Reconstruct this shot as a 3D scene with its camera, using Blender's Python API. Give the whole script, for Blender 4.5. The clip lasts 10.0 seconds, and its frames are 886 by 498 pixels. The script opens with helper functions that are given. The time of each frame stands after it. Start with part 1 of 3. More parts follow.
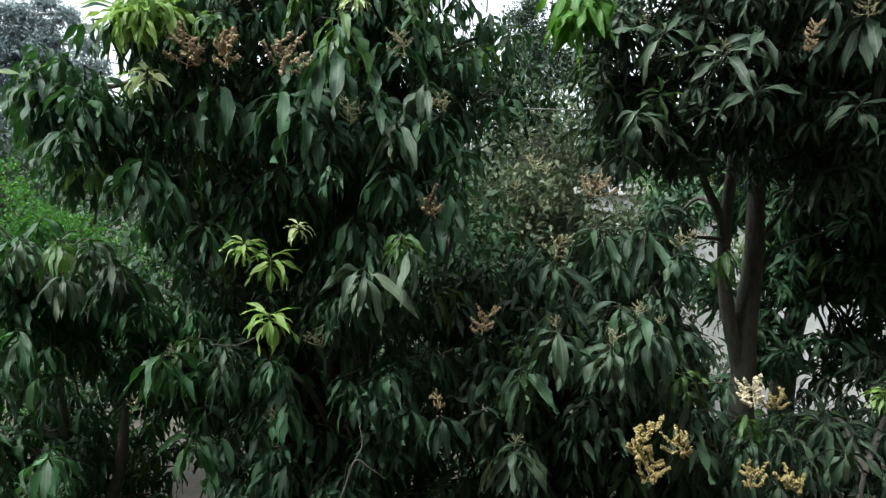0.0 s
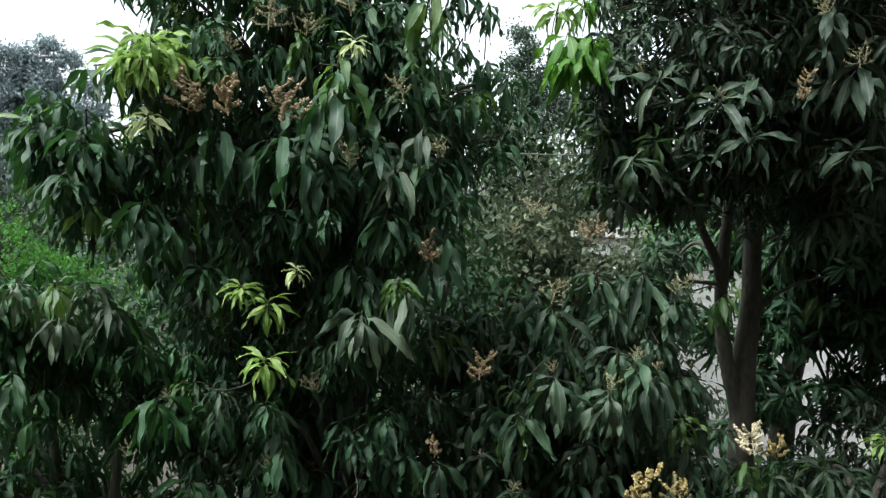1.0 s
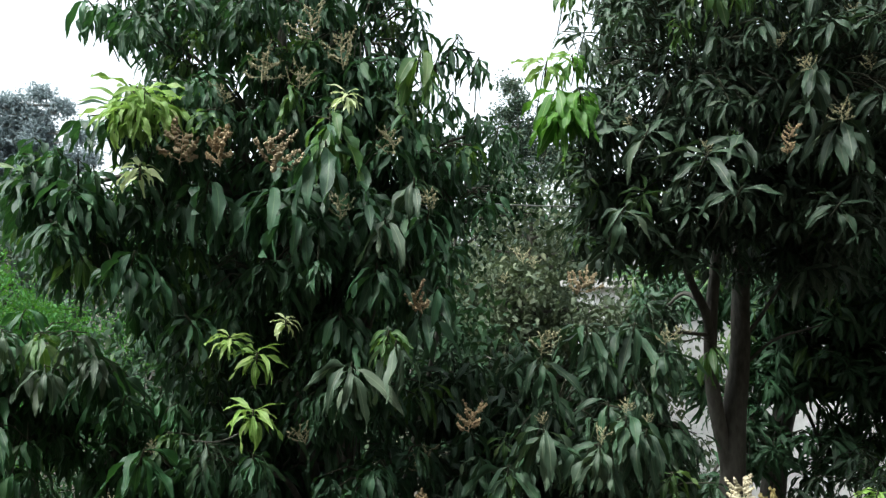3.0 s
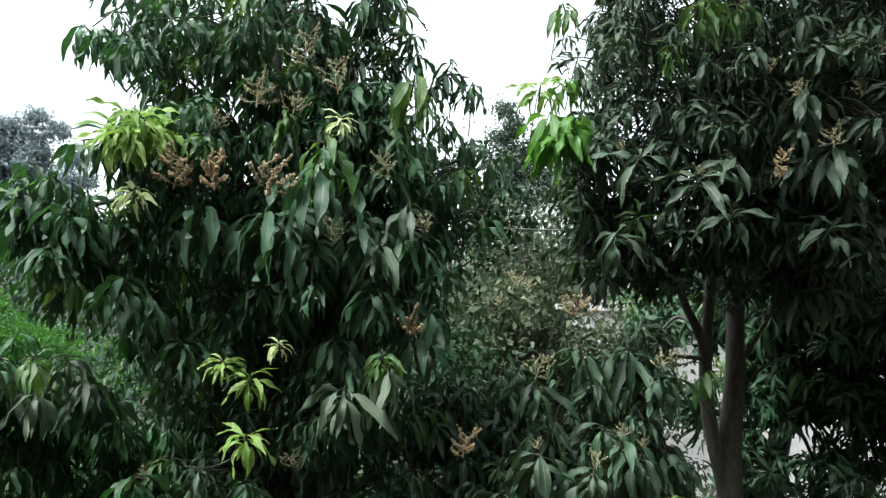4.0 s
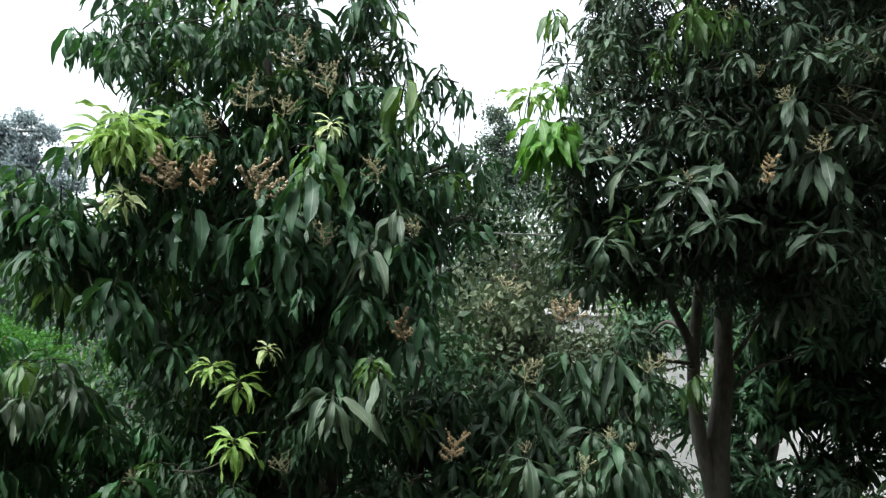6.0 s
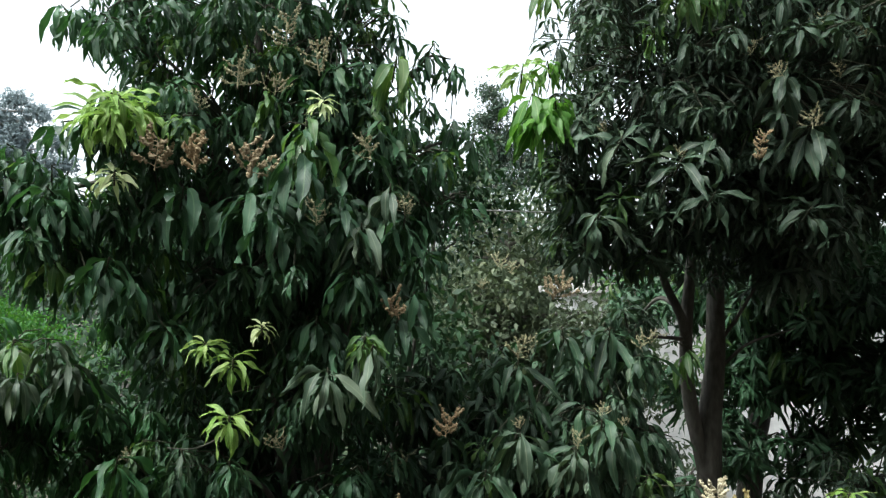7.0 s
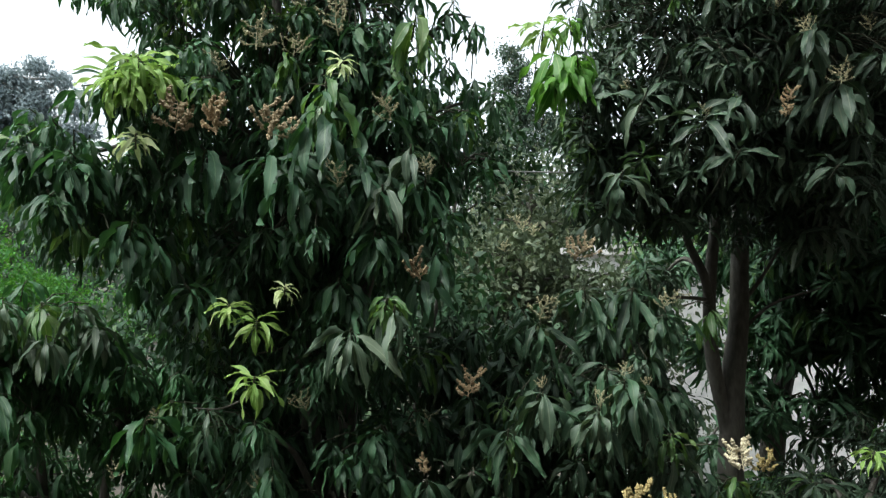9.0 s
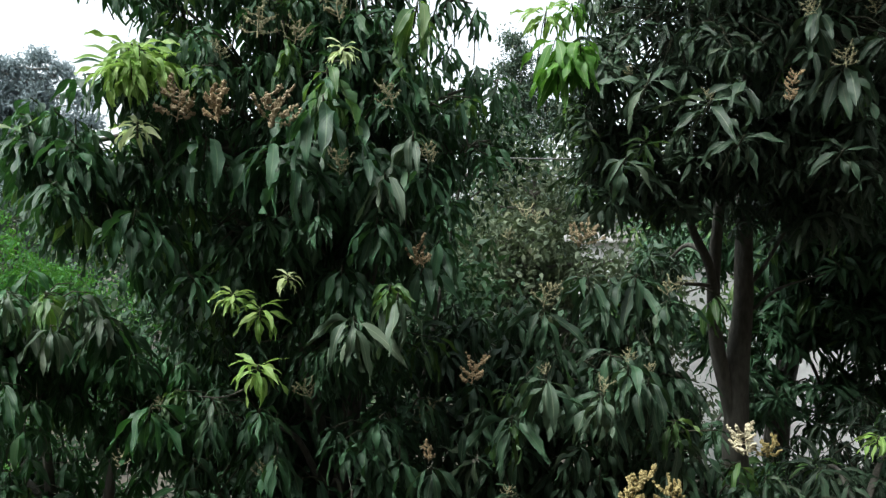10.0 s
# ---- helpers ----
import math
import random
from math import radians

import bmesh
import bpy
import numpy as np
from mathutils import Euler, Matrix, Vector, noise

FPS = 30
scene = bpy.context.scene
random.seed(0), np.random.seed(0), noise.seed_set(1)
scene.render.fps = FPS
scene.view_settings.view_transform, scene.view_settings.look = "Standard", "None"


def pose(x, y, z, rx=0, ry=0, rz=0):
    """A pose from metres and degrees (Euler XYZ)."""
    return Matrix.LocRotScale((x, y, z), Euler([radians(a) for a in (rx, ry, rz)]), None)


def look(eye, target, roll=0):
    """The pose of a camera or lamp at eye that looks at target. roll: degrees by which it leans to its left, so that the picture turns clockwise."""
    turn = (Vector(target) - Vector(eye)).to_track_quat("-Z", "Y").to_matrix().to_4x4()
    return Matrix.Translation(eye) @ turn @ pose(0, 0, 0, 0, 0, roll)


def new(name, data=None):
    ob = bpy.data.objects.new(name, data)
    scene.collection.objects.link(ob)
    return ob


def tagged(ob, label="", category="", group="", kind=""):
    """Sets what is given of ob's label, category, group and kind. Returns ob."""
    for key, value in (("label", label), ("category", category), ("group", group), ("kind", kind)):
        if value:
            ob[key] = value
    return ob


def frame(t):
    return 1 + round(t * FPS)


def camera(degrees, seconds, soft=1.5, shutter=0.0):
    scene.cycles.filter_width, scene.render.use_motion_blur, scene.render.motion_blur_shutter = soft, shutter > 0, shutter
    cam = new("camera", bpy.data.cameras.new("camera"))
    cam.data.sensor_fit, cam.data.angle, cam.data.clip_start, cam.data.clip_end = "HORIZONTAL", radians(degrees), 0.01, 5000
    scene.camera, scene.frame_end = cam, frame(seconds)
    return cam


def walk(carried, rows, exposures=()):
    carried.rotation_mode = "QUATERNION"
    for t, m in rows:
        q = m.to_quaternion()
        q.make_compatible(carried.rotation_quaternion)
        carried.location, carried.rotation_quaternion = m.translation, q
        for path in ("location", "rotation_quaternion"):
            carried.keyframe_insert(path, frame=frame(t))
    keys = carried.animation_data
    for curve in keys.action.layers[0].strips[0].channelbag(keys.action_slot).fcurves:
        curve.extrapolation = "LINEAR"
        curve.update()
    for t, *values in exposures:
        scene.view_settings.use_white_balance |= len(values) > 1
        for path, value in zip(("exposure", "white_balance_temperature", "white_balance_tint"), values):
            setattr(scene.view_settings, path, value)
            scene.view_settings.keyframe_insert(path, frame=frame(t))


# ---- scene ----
cam = camera(56.6, 10.0, soft=1.3)
WALK = [
    (0.0, 0.0000, 0.0000, 3.2000, 86.000, -0.000, -0.000),
    (0.5, -0.0016, -0.0018, 3.2016, 87.012, -0.189, 0.092),
    (1.0, -0.0009, -0.0036, 3.2095, 88.926, -0.256, -0.184),
    (1.5, -0.0042, -0.0076, 3.2134, 89.923, -0.362, -0.312),
    (2.0, -0.0048, -0.0101, 3.2131, 90.709, -0.538, -0.990),
    (2.5, -0.0046, -0.0118, 3.2168, 91.486, -0.500, -0.891),
    (4.0, 0.0033, -0.0134, 3.2245, 93.873, -0.472, -1.228),
    (4.5, 0.0038, -0.0156, 3.2263, 94.473, -0.606, -1.617),
    (5.0, 0.0049, -0.0197, 3.2232, 94.570, -0.553, -1.667),
    (6.5, 0.0091, -0.0219, 3.2204, 93.636, -0.494, -2.135),
    (7.0, 0.0116, -0.0251, 3.2155, 92.738, -0.238, -2.301),
    (7.5, 0.0037, -0.0226, 3.2122, 91.806, -0.054, -1.743),
    (8.0, 0.0063, -0.0245, 3.2095, 91.286, 0.116, -1.228),
    (8.5, 0.0102, -0.0182, 3.2060, 90.673, 0.105, -1.106),
    (9.0, 0.0111, -0.0151, 3.2037, 90.224, 0.167, -0.815),
    (9.5, 0.0156, -0.0132, 3.2014, 89.787, 0.384, -1.067),
    (10.0, 0.0155, -0.0106, 3.1999, 89.408, 0.492, -0.534),
]
walk(cam, [(t, pose(x, y, z, rx, ry, rz)) for t, x, y, z, rx, ry, rz in WALK],
     exposures=[(0.0, 1.45, 6200, 3), (2.5, 1.53, 6200, 4), (4.5, 1.74, 6200, 4), (6.5, 1.63, 6200, 4), (10.0, 1.43, 6200, 4)])

# ---- daylight: a pale overcast sky and a wide, weak sun ----
SUN_ELEVATION, SUN_ROTATION = radians(58), radians(-123)
world = bpy.data.worlds.new("overcast_sky")
scene.world = world
world.use_nodes = True
nt = world.node_tree
sky = nt.nodes.new("ShaderNodeTexSky")
sky.sky_type, sky.sun_disc = "NISHITA", False
sky.sun_elevation, sky.sun_rotation = SUN_ELEVATION, SUN_ROTATION
sky.air_density, sky.dust_density, sky.ozone_density = 1.0, 4.0, 1.0
soften = nt.nodes.new("ShaderNodeHueSaturation")
soften.inputs["Saturation"].default_value = 0.22
back = nt.nodes["Background"]
back.inputs["Strength"].default_value = 0.15
nt.links.new(sky.outputs["Color"], soften.inputs["Color"])
nt.links.new(soften.outputs["Color"], back.inputs["Color"])

sun_data = bpy.data.lights.new("sun", "SUN")
sun_data.energy, sun_data.angle, sun_data.color = 1.2, radians(25), (1.0, 0.97, 0.92)
sun = new("sun", sun_data)
sun.matrix_world = look((-5.6, 0.4, 13.6), (0, 4, 3))


# ---- materials ----
def shader(name):
    mat = bpy.data.materials.new(name)
    mat.use_nodes = True
    nodes, links = mat.node_tree.nodes, mat.node_tree.links
    return mat, nodes, links, nodes["Principled BSDF"], nodes["Material Output"]


def math_node(nodes, links, op, a, b=None, c=None):
    n = nodes.new("ShaderNodeMath")
    n.operation = op
    for socket, value in zip(n.inputs, (a, b, c)):
        if value is None:
            continue
        if isinstance(value, (int, float)):
            socket.default_value = value
        else:
            links.new(value, socket)
    return n.outputs[0]


def mix_colour(nodes, links, factor, a, b, blend="MIX"):
    n = nodes.new("ShaderNodeMix")
    n.data_type, n.blend_type = "RGBA", blend
    for socket, value in ((n.inputs[0], factor), (n.inputs[6], a), (n.inputs[7], b)):
        if isinstance(value, (int, float)):
            socket.default_value = value
        elif isinstance(value, tuple):
            socket.default_value = (*value, 1)
        else:
            links.new(value, socket)
    return n.outputs[2]


def noise_node(nodes, links, scale, detail=4, coords=None):
    n = nodes.new("ShaderNodeTexNoise")
    n.inputs["Scale"].default_value, n.inputs["Detail"].default_value = scale, detail
    if coords is not None:
        links.new(coords, n.inputs["Vector"])
    return n.outputs["Fac"]


def leaf_material(name, deep, fresh, rib, glow, through_share=0.2, rough=0.42, veins=True):
    """A leaf's skin: tone differs leaf by leaf, with a paler midrib, side veins and light shining through."""
    mat, nodes, links, skin, out = shader(name)
    geo, info = nodes.new("ShaderNodeNewGeometry"), nodes.new("ShaderNodeObjectInfo")
    chance = math_node(nodes, links, "FRACT", math_node(nodes, links, "ADD", geo.outputs["Random Per Island"], info.outputs["Random"]))
    blotch = noise_node(nodes, links, 9.0, 3, geo.outputs["Position"])
    tone = math_node(nodes, links, "ADD", math_node(nodes, links, "MULTIPLY", math_node(nodes, links, "POWER", chance, 2.2), 0.85),
                     math_node(nodes, links, "MULTIPLY", blotch, 0.35), None)
    colour = mix_colour(nodes, links, tone, deep, fresh)
    old = math_node(nodes, links, "GREATER_THAN", math_node(nodes, links, "FRACT", math_node(nodes, links, "MULTIPLY", chance, 17.3)), 0.93)
    colour = mix_colour(nodes, links, math_node(nodes, links, "MULTIPLY", old, 0.4), colour, rib)
    dust = nodes.new("ShaderNodeMapRange")
    dust.inputs["From Min"].default_value, dust.inputs["From Max"].default_value, dust.inputs["To Max"].default_value = 0.48, 0.72, 0.18
    links.new(noise_node(nodes, links, 42.0, 5, geo.outputs["Position"]), dust.inputs["Value"])
    colour = mix_colour(nodes, links, dust.outputs[0], colour, (0.13, 0.14, 0.10)) if veins else colour
    if veins:
        uv = nodes.new("ShaderNodeUVMap")
        parts = nodes.new("ShaderNodeSeparateXYZ")
        links.new(uv.outputs["UV"], parts.inputs[0])
        across = math_node(nodes, links, "ABSOLUTE", math_node(nodes, links, "SUBTRACT", parts.outputs["Y"], 0.5))
        midrib = math_node(nodes, links, "LESS_THAN", across, 0.045)
        slant = math_node(nodes, links, "SUBTRACT", math_node(nodes, links, "MULTIPLY", parts.outputs["X"], 17.0), math_node(nodes, links, "MULTIPLY", across, 6.0))
        side = math_node(nodes, links, "POWER", math_node(nodes, links, "PINGPONG", slant, 0.5), 3.0)
        colour = mix_colour(nodes, links, math_node(nodes, links, "MULTIPLY", midrib, 0.7), colour, rib)
        bump = nodes.new("ShaderNodeBump")
        bump.inputs["Strength"].default_value, bump.inputs["Distance"].default_value = 0.22, 0.004
        links.new(math_node(nodes, links, "MULTIPLY", side, 6.0), bump.inputs["Height"])
        links.new(bump.outputs[0], skin.inputs["Normal"])
    links.new(colour, skin.inputs["Base Color"])
    skin.inputs["Specular IOR Level"].default_value = 0.4 if veins else 0.3
    rough_v = math_node(nodes, links, "MULTIPLY_ADD", blotch, 0.2, rough - 0.1)
    links.new(rough_v, skin.inputs["Roughness"])
    lit = nodes.new("ShaderNodeBsdfTranslucent")
    links.new(mix_colour(nodes, links, 0.6, colour, glow), lit.inputs["Color"])
    blend = nodes.new("ShaderNodeMixShader")
    blend.inputs[0].default_value = through_share
    links.new(skin.outputs[0], blend.inputs[1])
    links.new(lit.outputs[0], blend.inputs[2])
    links.new(blend.outputs[0], out.inputs["Surface"])
    return mat


def rough_material(name, dark, light, scale, rough=0.85, bump_depth=0.01, stretch=(1, 1, 1)):
    """Bark, soil or plaster: two scales of blotches with relief."""
    mat, nodes, links, skin, out = shader(name)
    coords = nodes.new("ShaderNodeTexCoord")
    mapping = nodes.new("ShaderNodeMapping")
    mapping.inputs["Scale"].default_value = stretch
    links.new(coords.outputs["Object"], mapping.inputs["Vector"])
    wide = noise_node(nodes, links, scale, 5, mapping.outputs[0])
    fine = noise_node(nodes, links, scale * 7, 5, mapping.outputs[0])
    both = math_node(nodes, links, "MULTIPLY_ADD", fine, 0.5, math_node(nodes, links, "MULTIPLY", wide, 0.5))
    ramp = nodes.new("ShaderNodeMapRange")
    ramp.inputs["From Min"].default_value, ramp.inputs["From Max"].default_value = 0.33, 0.67
    links.new(both, ramp.inputs["Value"])
    links.new(mix_colour(nodes, links, ramp.outputs[0], dark, light), skin.inputs["Base Color"])
    skin.inputs["Roughness"].default_value = rough
    bump = nodes.new("ShaderNodeBump")
    bump.inputs["Strength"].default_value, bump.inputs["Distance"].default_value = 0.8, bump_depth
    links.new(both, bump.inputs["Height"])
    links.new(bump.outputs[0], skin.inputs["Normal"])
    return mat


MATURE = leaf_material("mature_mango_leaf", (0.0100, 0.035, 0.0175), (0.056, 0.146, 0.067), (0.10, 0.17, 0.08), (0.10, 0.28, 0.04), 0.16, 0.52)
# dusty grey tone; its brighter end stands in for highlights on a few leaves
DUSTY = leaf_material("dusty_mango_leaf", (0.008, 0.023, 0.0115), (0.063, 0.116, 0.068), (0.12, 0.15, 0.09), (0.10, 0.20, 0.05), 0.12, 0.52)
LUSH = leaf_material("lush_mango_leaf", (0.009, 0.037, 0.014), (0.045, 0.145, 0.052), (0.10, 0.18, 0.07), (0.10, 0.30, 0.04), 0.16, 0.52)
SOFT = leaf_material("soft_green_mango_leaf", (0.0085, 0.028, 0.0135), (0.050, 0.112, 0.056), (0.12, 0.16, 0.09), (0.10, 0.22, 0.05), 0.13, 0.52)
MIDDLE = leaf_material("half_grown_mango_leaf", (0.040, 0.105, 0.03), (0.085, 0.175, 0.05), (0.22, 0.28, 0.12), (0.22, 0.40, 0.04), 0.28, 0.42)
YOUNG = leaf_material("young_mango_leaf", (0.15, 0.29, 0.055), (0.30, 0.45, 0.13), (0.50, 0.60, 0.24), (0.36, 0.56, 0.10), 0.35, 0.45)
FRESH = leaf_material("fresh_green_mango_leaf", (0.055, 0.165, 0.022), (0.11, 0.26, 0.04), (0.24, 0.38, 0.10), (0.18, 0.42, 0.04), 0.35, 0.45)
PALE = leaf_material("new_pale_mango_leaf", (0.48, 0.58, 0.28), (0.66, 0.73, 0.43), (0.66, 0.72, 0.40), (0.55, 0.70, 0.25), 0.35, 0.5)
# paler copy of the grown leaf; its colour stands in for light on it
SUNLIT = leaf_material("sunlit_mango_leaf", (0.034, 0.066, 0.038), (0.095, 0.138, 0.088), (0.18, 0.22, 0.14), (0.14, 0.24, 0.07), 0.16, 0.5)
BUSH = leaf_material("bright_shrub_leaf", (0.022, 0.095, 0.015), (0.045, 0.17, 0.028), (0.2, 0.3, 0.1), (0.16, 0.40, 0.03), 0.3, 0.6, False)
OLIVE = leaf_material("olive_tree_leaf", (0.050, 0.075, 0.045), (0.150, 0.180, 0.110), (0.2, 0.2, 0.1), (0.16, 0.22, 0.08), 0.25, 0.6, False)
# grey-green gum leaf, paled and blued to put distance haze into its colour
HAZED_GUM = leaf_material("hazed_gum_leaf", (0.20, 0.25, 0.265), (0.27, 0.325, 0.345), (0.2, 0.24, 0.26), (0.24, 0.30, 0.28), 0.35, 0.6, False)
# far tree leaf, its colour lightened to stand in for haze
WOODS = leaf_material("hazed_far_leaf", (0.045, 0.075, 0.055), (0.095, 0.135, 0.095), (0.2, 0.2, 0.1), (0.08, 0.14, 0.05), 0.15, 0.7, False)
# dark leaf; on the added shrub its colour stands in for shade
SHADE = leaf_material("shade_dark_leaf", (0.010, 0.030, 0.012), (0.030, 0.075, 0.030), (0.1, 0.15, 0.06), (0.06, 0.14, 0.03), 0.15, 0.6, False)
BARK = rough_material("mango_bark", (0.044, 0.041, 0.033), (0.142, 0.134, 0.112), 7.0, 0.9, 0.012, (1, 1, 0.35))
TWIG = rough_material("twig_bark", (0.022, 0.026, 0.014), (0.07, 0.07, 0.042), 20.0, 0.85, 0.003)
GUM_BARK = rough_material("gum_bark", (0.22, 0.20, 0.18), (0.42, 0.40, 0.37), 2.0, 0.9, 0.01, (1, 1, 0.3))
SOIL = rough_material("garden_soil", (0.032, 0.027, 0.020), (0.085, 0.072, 0.054), 0.8, 0.95, 0.03)
PLASTER = rough_material("pale_plaster", (0.40, 0.40, 0.39), (0.57, 0.57, 0.55), 1.6, 0.9, 0.004)
SLAB = rough_material("roof_concrete", (0.30, 0.29, 0.28), (0.45, 0.44, 0.42), 2.0, 0.9, 0.006)
BRICK = rough_material("weathered_brown_render", (0.07, 0.06, 0.05), (0.14, 0.12, 0.10), 1.8, 0.9, 0.006)
CABLE = rough_material("cable_sheath", (0.20, 0.20, 0.19), (0.32, 0.32, 0.31), 30.0, 0.6, 0.001)
BLOOM = [rough_material("brown_yellow_blossom", (0.20, 0.155, 0.085), (0.43, 0.35, 0.22), 60.0, 0.8, 0.003),
         rough_material("russet_blossom", (0.20, 0.145, 0.075), (0.42, 0.32, 0.185), 60.0, 0.8, 0.003),
         rough_material("straw_yellow_blossom", (0.22, 0.17, 0.06), (0.46, 0.38, 0.17), 60.0, 0.8, 0.003),
         rough_material("pale_greenish_blossom", (0.20, 0.19, 0.10), (0.40, 0.38, 0.23), 60.0, 0.8, 0.003),
         rough_material("cream_blossom", (0.36, 0.32, 0.20), (0.62, 0.56, 0.40), 60.0, 0.8, 0.003)]


# ---- builders ----
rng = np.random.default_rng(7)


def mesh_from(name, verts, quads, mats, uvs=None, which=None, smooth=True):
    me = bpy.data.meshes.new(name)
    verts, quads = np.asarray(verts, np.float32), np.asarray(quads, np.int32)
    me.vertices.add(len(verts))
    me.vertices.foreach_set("co", verts.ravel())
    me.loops.add(quads.size)
    me.loops.foreach_set("vertex_index", quads.ravel())
    me.polygons.add(len(quads))
    me.polygons.foreach_set("loop_start", np.arange(len(quads), dtype=np.int32) * 4)
    me.polygons.foreach_set("use_smooth", np.full(len(quads), smooth))
    for m in mats:
        me.materials.append(m)
    if which is not None:
        me.polygons.foreach_set("material_index", np.asarray(which, np.int32))
    if uvs is not None:
        layer = me.uv_layers.new(name="UVMap")
        layer.data.foreach_set("uv", np.asarray(uvs, np.float32)[quads.ravel()].ravel())
    me.update(calc_edges=True)
    me.validate()
    return me


def child(name, data, parent, where=(0, 0, 0)):
    ob = new(name, data)
    ob.parent = parent
    ob.location = where
    return ob


def tube(points, radii, sides=8, wobble=0.0):
    """A tapered round limb along points, closed at its end: vertices and quads."""
    points, verts, quads = [Vector(p) for p in points], [], []
    for i, p in enumerate(points):
        ahead = (points[min(i + 1, len(points) - 1)] - points[max(i - 1, 0)]).normalized()
        side = ahead.cross(Vector((0.31, 0.9, 0.17))).normalized()
        up = side.cross(ahead)
        for k in range(sides):
            a = math.tau * k / sides
            r = radii[i] * (1 + wobble * noise.noise(Vector((p.x * 3 + math.cos(a), p.z * 3, math.sin(a) + p.y))))
            verts.append(p + side * (r * math.cos(a)) + up * (r * math.sin(a)))
        if i:
            b = (i - 1) * sides
            quads += [(b + k, b + (k + 1) % sides, b + sides + (k + 1) % sides, b + sides + k) for k in range(sides)]
    top = (len(points) - 1) * sides
    verts.append(points[-1] + Vector((0, 0, 0.0005)))
    quads += [(top + k, top + (k + 1) % sides, top + (k + 2) % sides, len(verts) - 1) for k in range(0, sides, 2)]
    return np.array([tuple(v) for v in verts]), quads


def bend(points, steps=6):
    """A smooth line through points (Catmull-Rom)."""
    pts = [Vector(p) for p in points]
    pts = [pts[0] * 2 - pts[1], *pts, pts[-1] * 2 - pts[-2]]
    out = []
    for a, b, c, d in zip(pts, pts[1:], pts[2:], pts[3:]):
        for k in range(steps):
            t = k / steps
            out.append(0.5 * (2 * b + (c - a) * t + (2 * a - 5 * b + 4 * c - d) * t * t + (3 * b - a - 3 * c + d) * t ** 3))
    return out + [pts[-2]]


def leaf_shape(rise, droop, width=0.2, fold=0.35, wave=0.03, twist=0.0, sections=8, phase=0.0, stalk=0.12, sweep=0.0, bow=1.3, crimp=0.10):
    """One leaf of length 1 that grows along +y, arches over and hangs towards -z: vertices, quads, uv."""
    verts, uvs, quads, c = [], [], [], Vector((0, 0, 0))
    for i in range(sections + 1):
        s = i / sections
        e = rise - droop * (1 - (1 - s) ** bow)
        h = sweep * s * s
        ahead = Vector((math.sin(h) * math.cos(e), math.cos(h) * math.cos(e), math.sin(e)))
        level = Vector((math.cos(h), -math.sin(h), 0))
        normal = level.cross(ahead)
        if i:
            c = c + ahead / sections
        side = Matrix.Rotation(twist * s, 3, ahead) @ level
        normal = Matrix.Rotation(twist * s, 3, ahead) @ normal
        b = max(0.0, (s - stalk) / (1 - stalk))
        w = 0.012 if b == 0 else width * 0.5 * (math.sin(math.pi * min(1, b ** 0.82)) ** 0.85 + 0.03) * (1 - 0.25 * b ** 4)
        w *= 1 + crimp * math.sin(21.0 * s + 1.7 * phase) * (0.1 < b < 0.95)
        lift = w * math.sin(fold)
        ripple = wave * math.sin(13.0 * s + phase) * (b > 0)
        other = wave * math.sin(11.5 * s + 2.1 * phase + 1.0) * (b > 0)
        verts += [c - side * w * math.cos(fold) + normal * (lift + ripple), c, c + side * w * math.cos(fold) + normal * (lift + other)]
        uvs += [(s, 0), (s, 0.5), (s, 1)]
        if i:
            k = 3 * i
            quads += [(k - 3, k - 2, k + 1, k), (k - 2, k - 1, k + 2, k + 1)]
    return np.array([tuple(v) for v in verts]), np.array(quads), np.array(uvs)


def small_leaf(droop):
    """A short bent leaflet of length 1 for shrubs and far trees."""
    v = [(0, 0, 0), (0.24, 0.4, 0.03), (0, 0.45, -0.05 * droop), (-0.24, 0.4, 0.03), (0, 1, -0.45 * droop)]
    return np.array(v, float), np.array([(0, 1, 2, 3), (2, 1, 4, 3)]), np.array([(0, .5), (.4, 1), (.45, .5), (.4, 0), (1, .5)], float)


HANGING, STARRY = ([], []), ([], [])
SWEEP = [radians(-22 + 44 * ((k * 3) % 14) / 13) for k in range(14)]
for k in range(14):
    age, spread, slim, turn = k / 13, ((k * 5) % 14) / 13, ((k * 3) % 5) / 4, ((k * 9) % 14) / 13 - 0.5
    rise = 34 - 74 * age
    hang = (radians(rise), radians(rise + 56 + 36 * spread), 0.155 + 0.06 * slim, 0.25 + 0.14 * (k % 4), 0.024 + 0.013 * (k % 4), radians(150 * turn))
    star = (radians(42 - 54 * age), radians(50 + 52 * spread), 0.155 + 0.045 * slim, 0.35 + 0.1 * (k % 3), 0.022 + 0.011 * (k % 4), radians(70 * turn))
    for shapes, row, bow, fine, coarse in ((HANGING, hang, 2.2, 11, 5), (STARRY, star, 1.5, 9, 4)):
        shapes[0].append(leaf_shape(*row, fine, k * 1.3, sweep=SWEEP[k], bow=bow))
        shapes[1].append(leaf_shape(*row, coarse, k * 1.3, sweep=SWEEP[k], bow=bow))
HANGING, HANGING_BACK = HANGING
STARRY, STARRY_BACK = STARRY
SMALL = [small_leaf(d) for d in (0.2, 0.7, 1.3)]
SHARED = {}


def leaf_mesh(family, k, mat):
    key = (id(family), k, mat.name)
    if key not in SHARED:
        v, q, uv = family[k]
        SHARED[key] = mesh_from("leaf", v, q, [mat], uv)
    return SHARED[key]


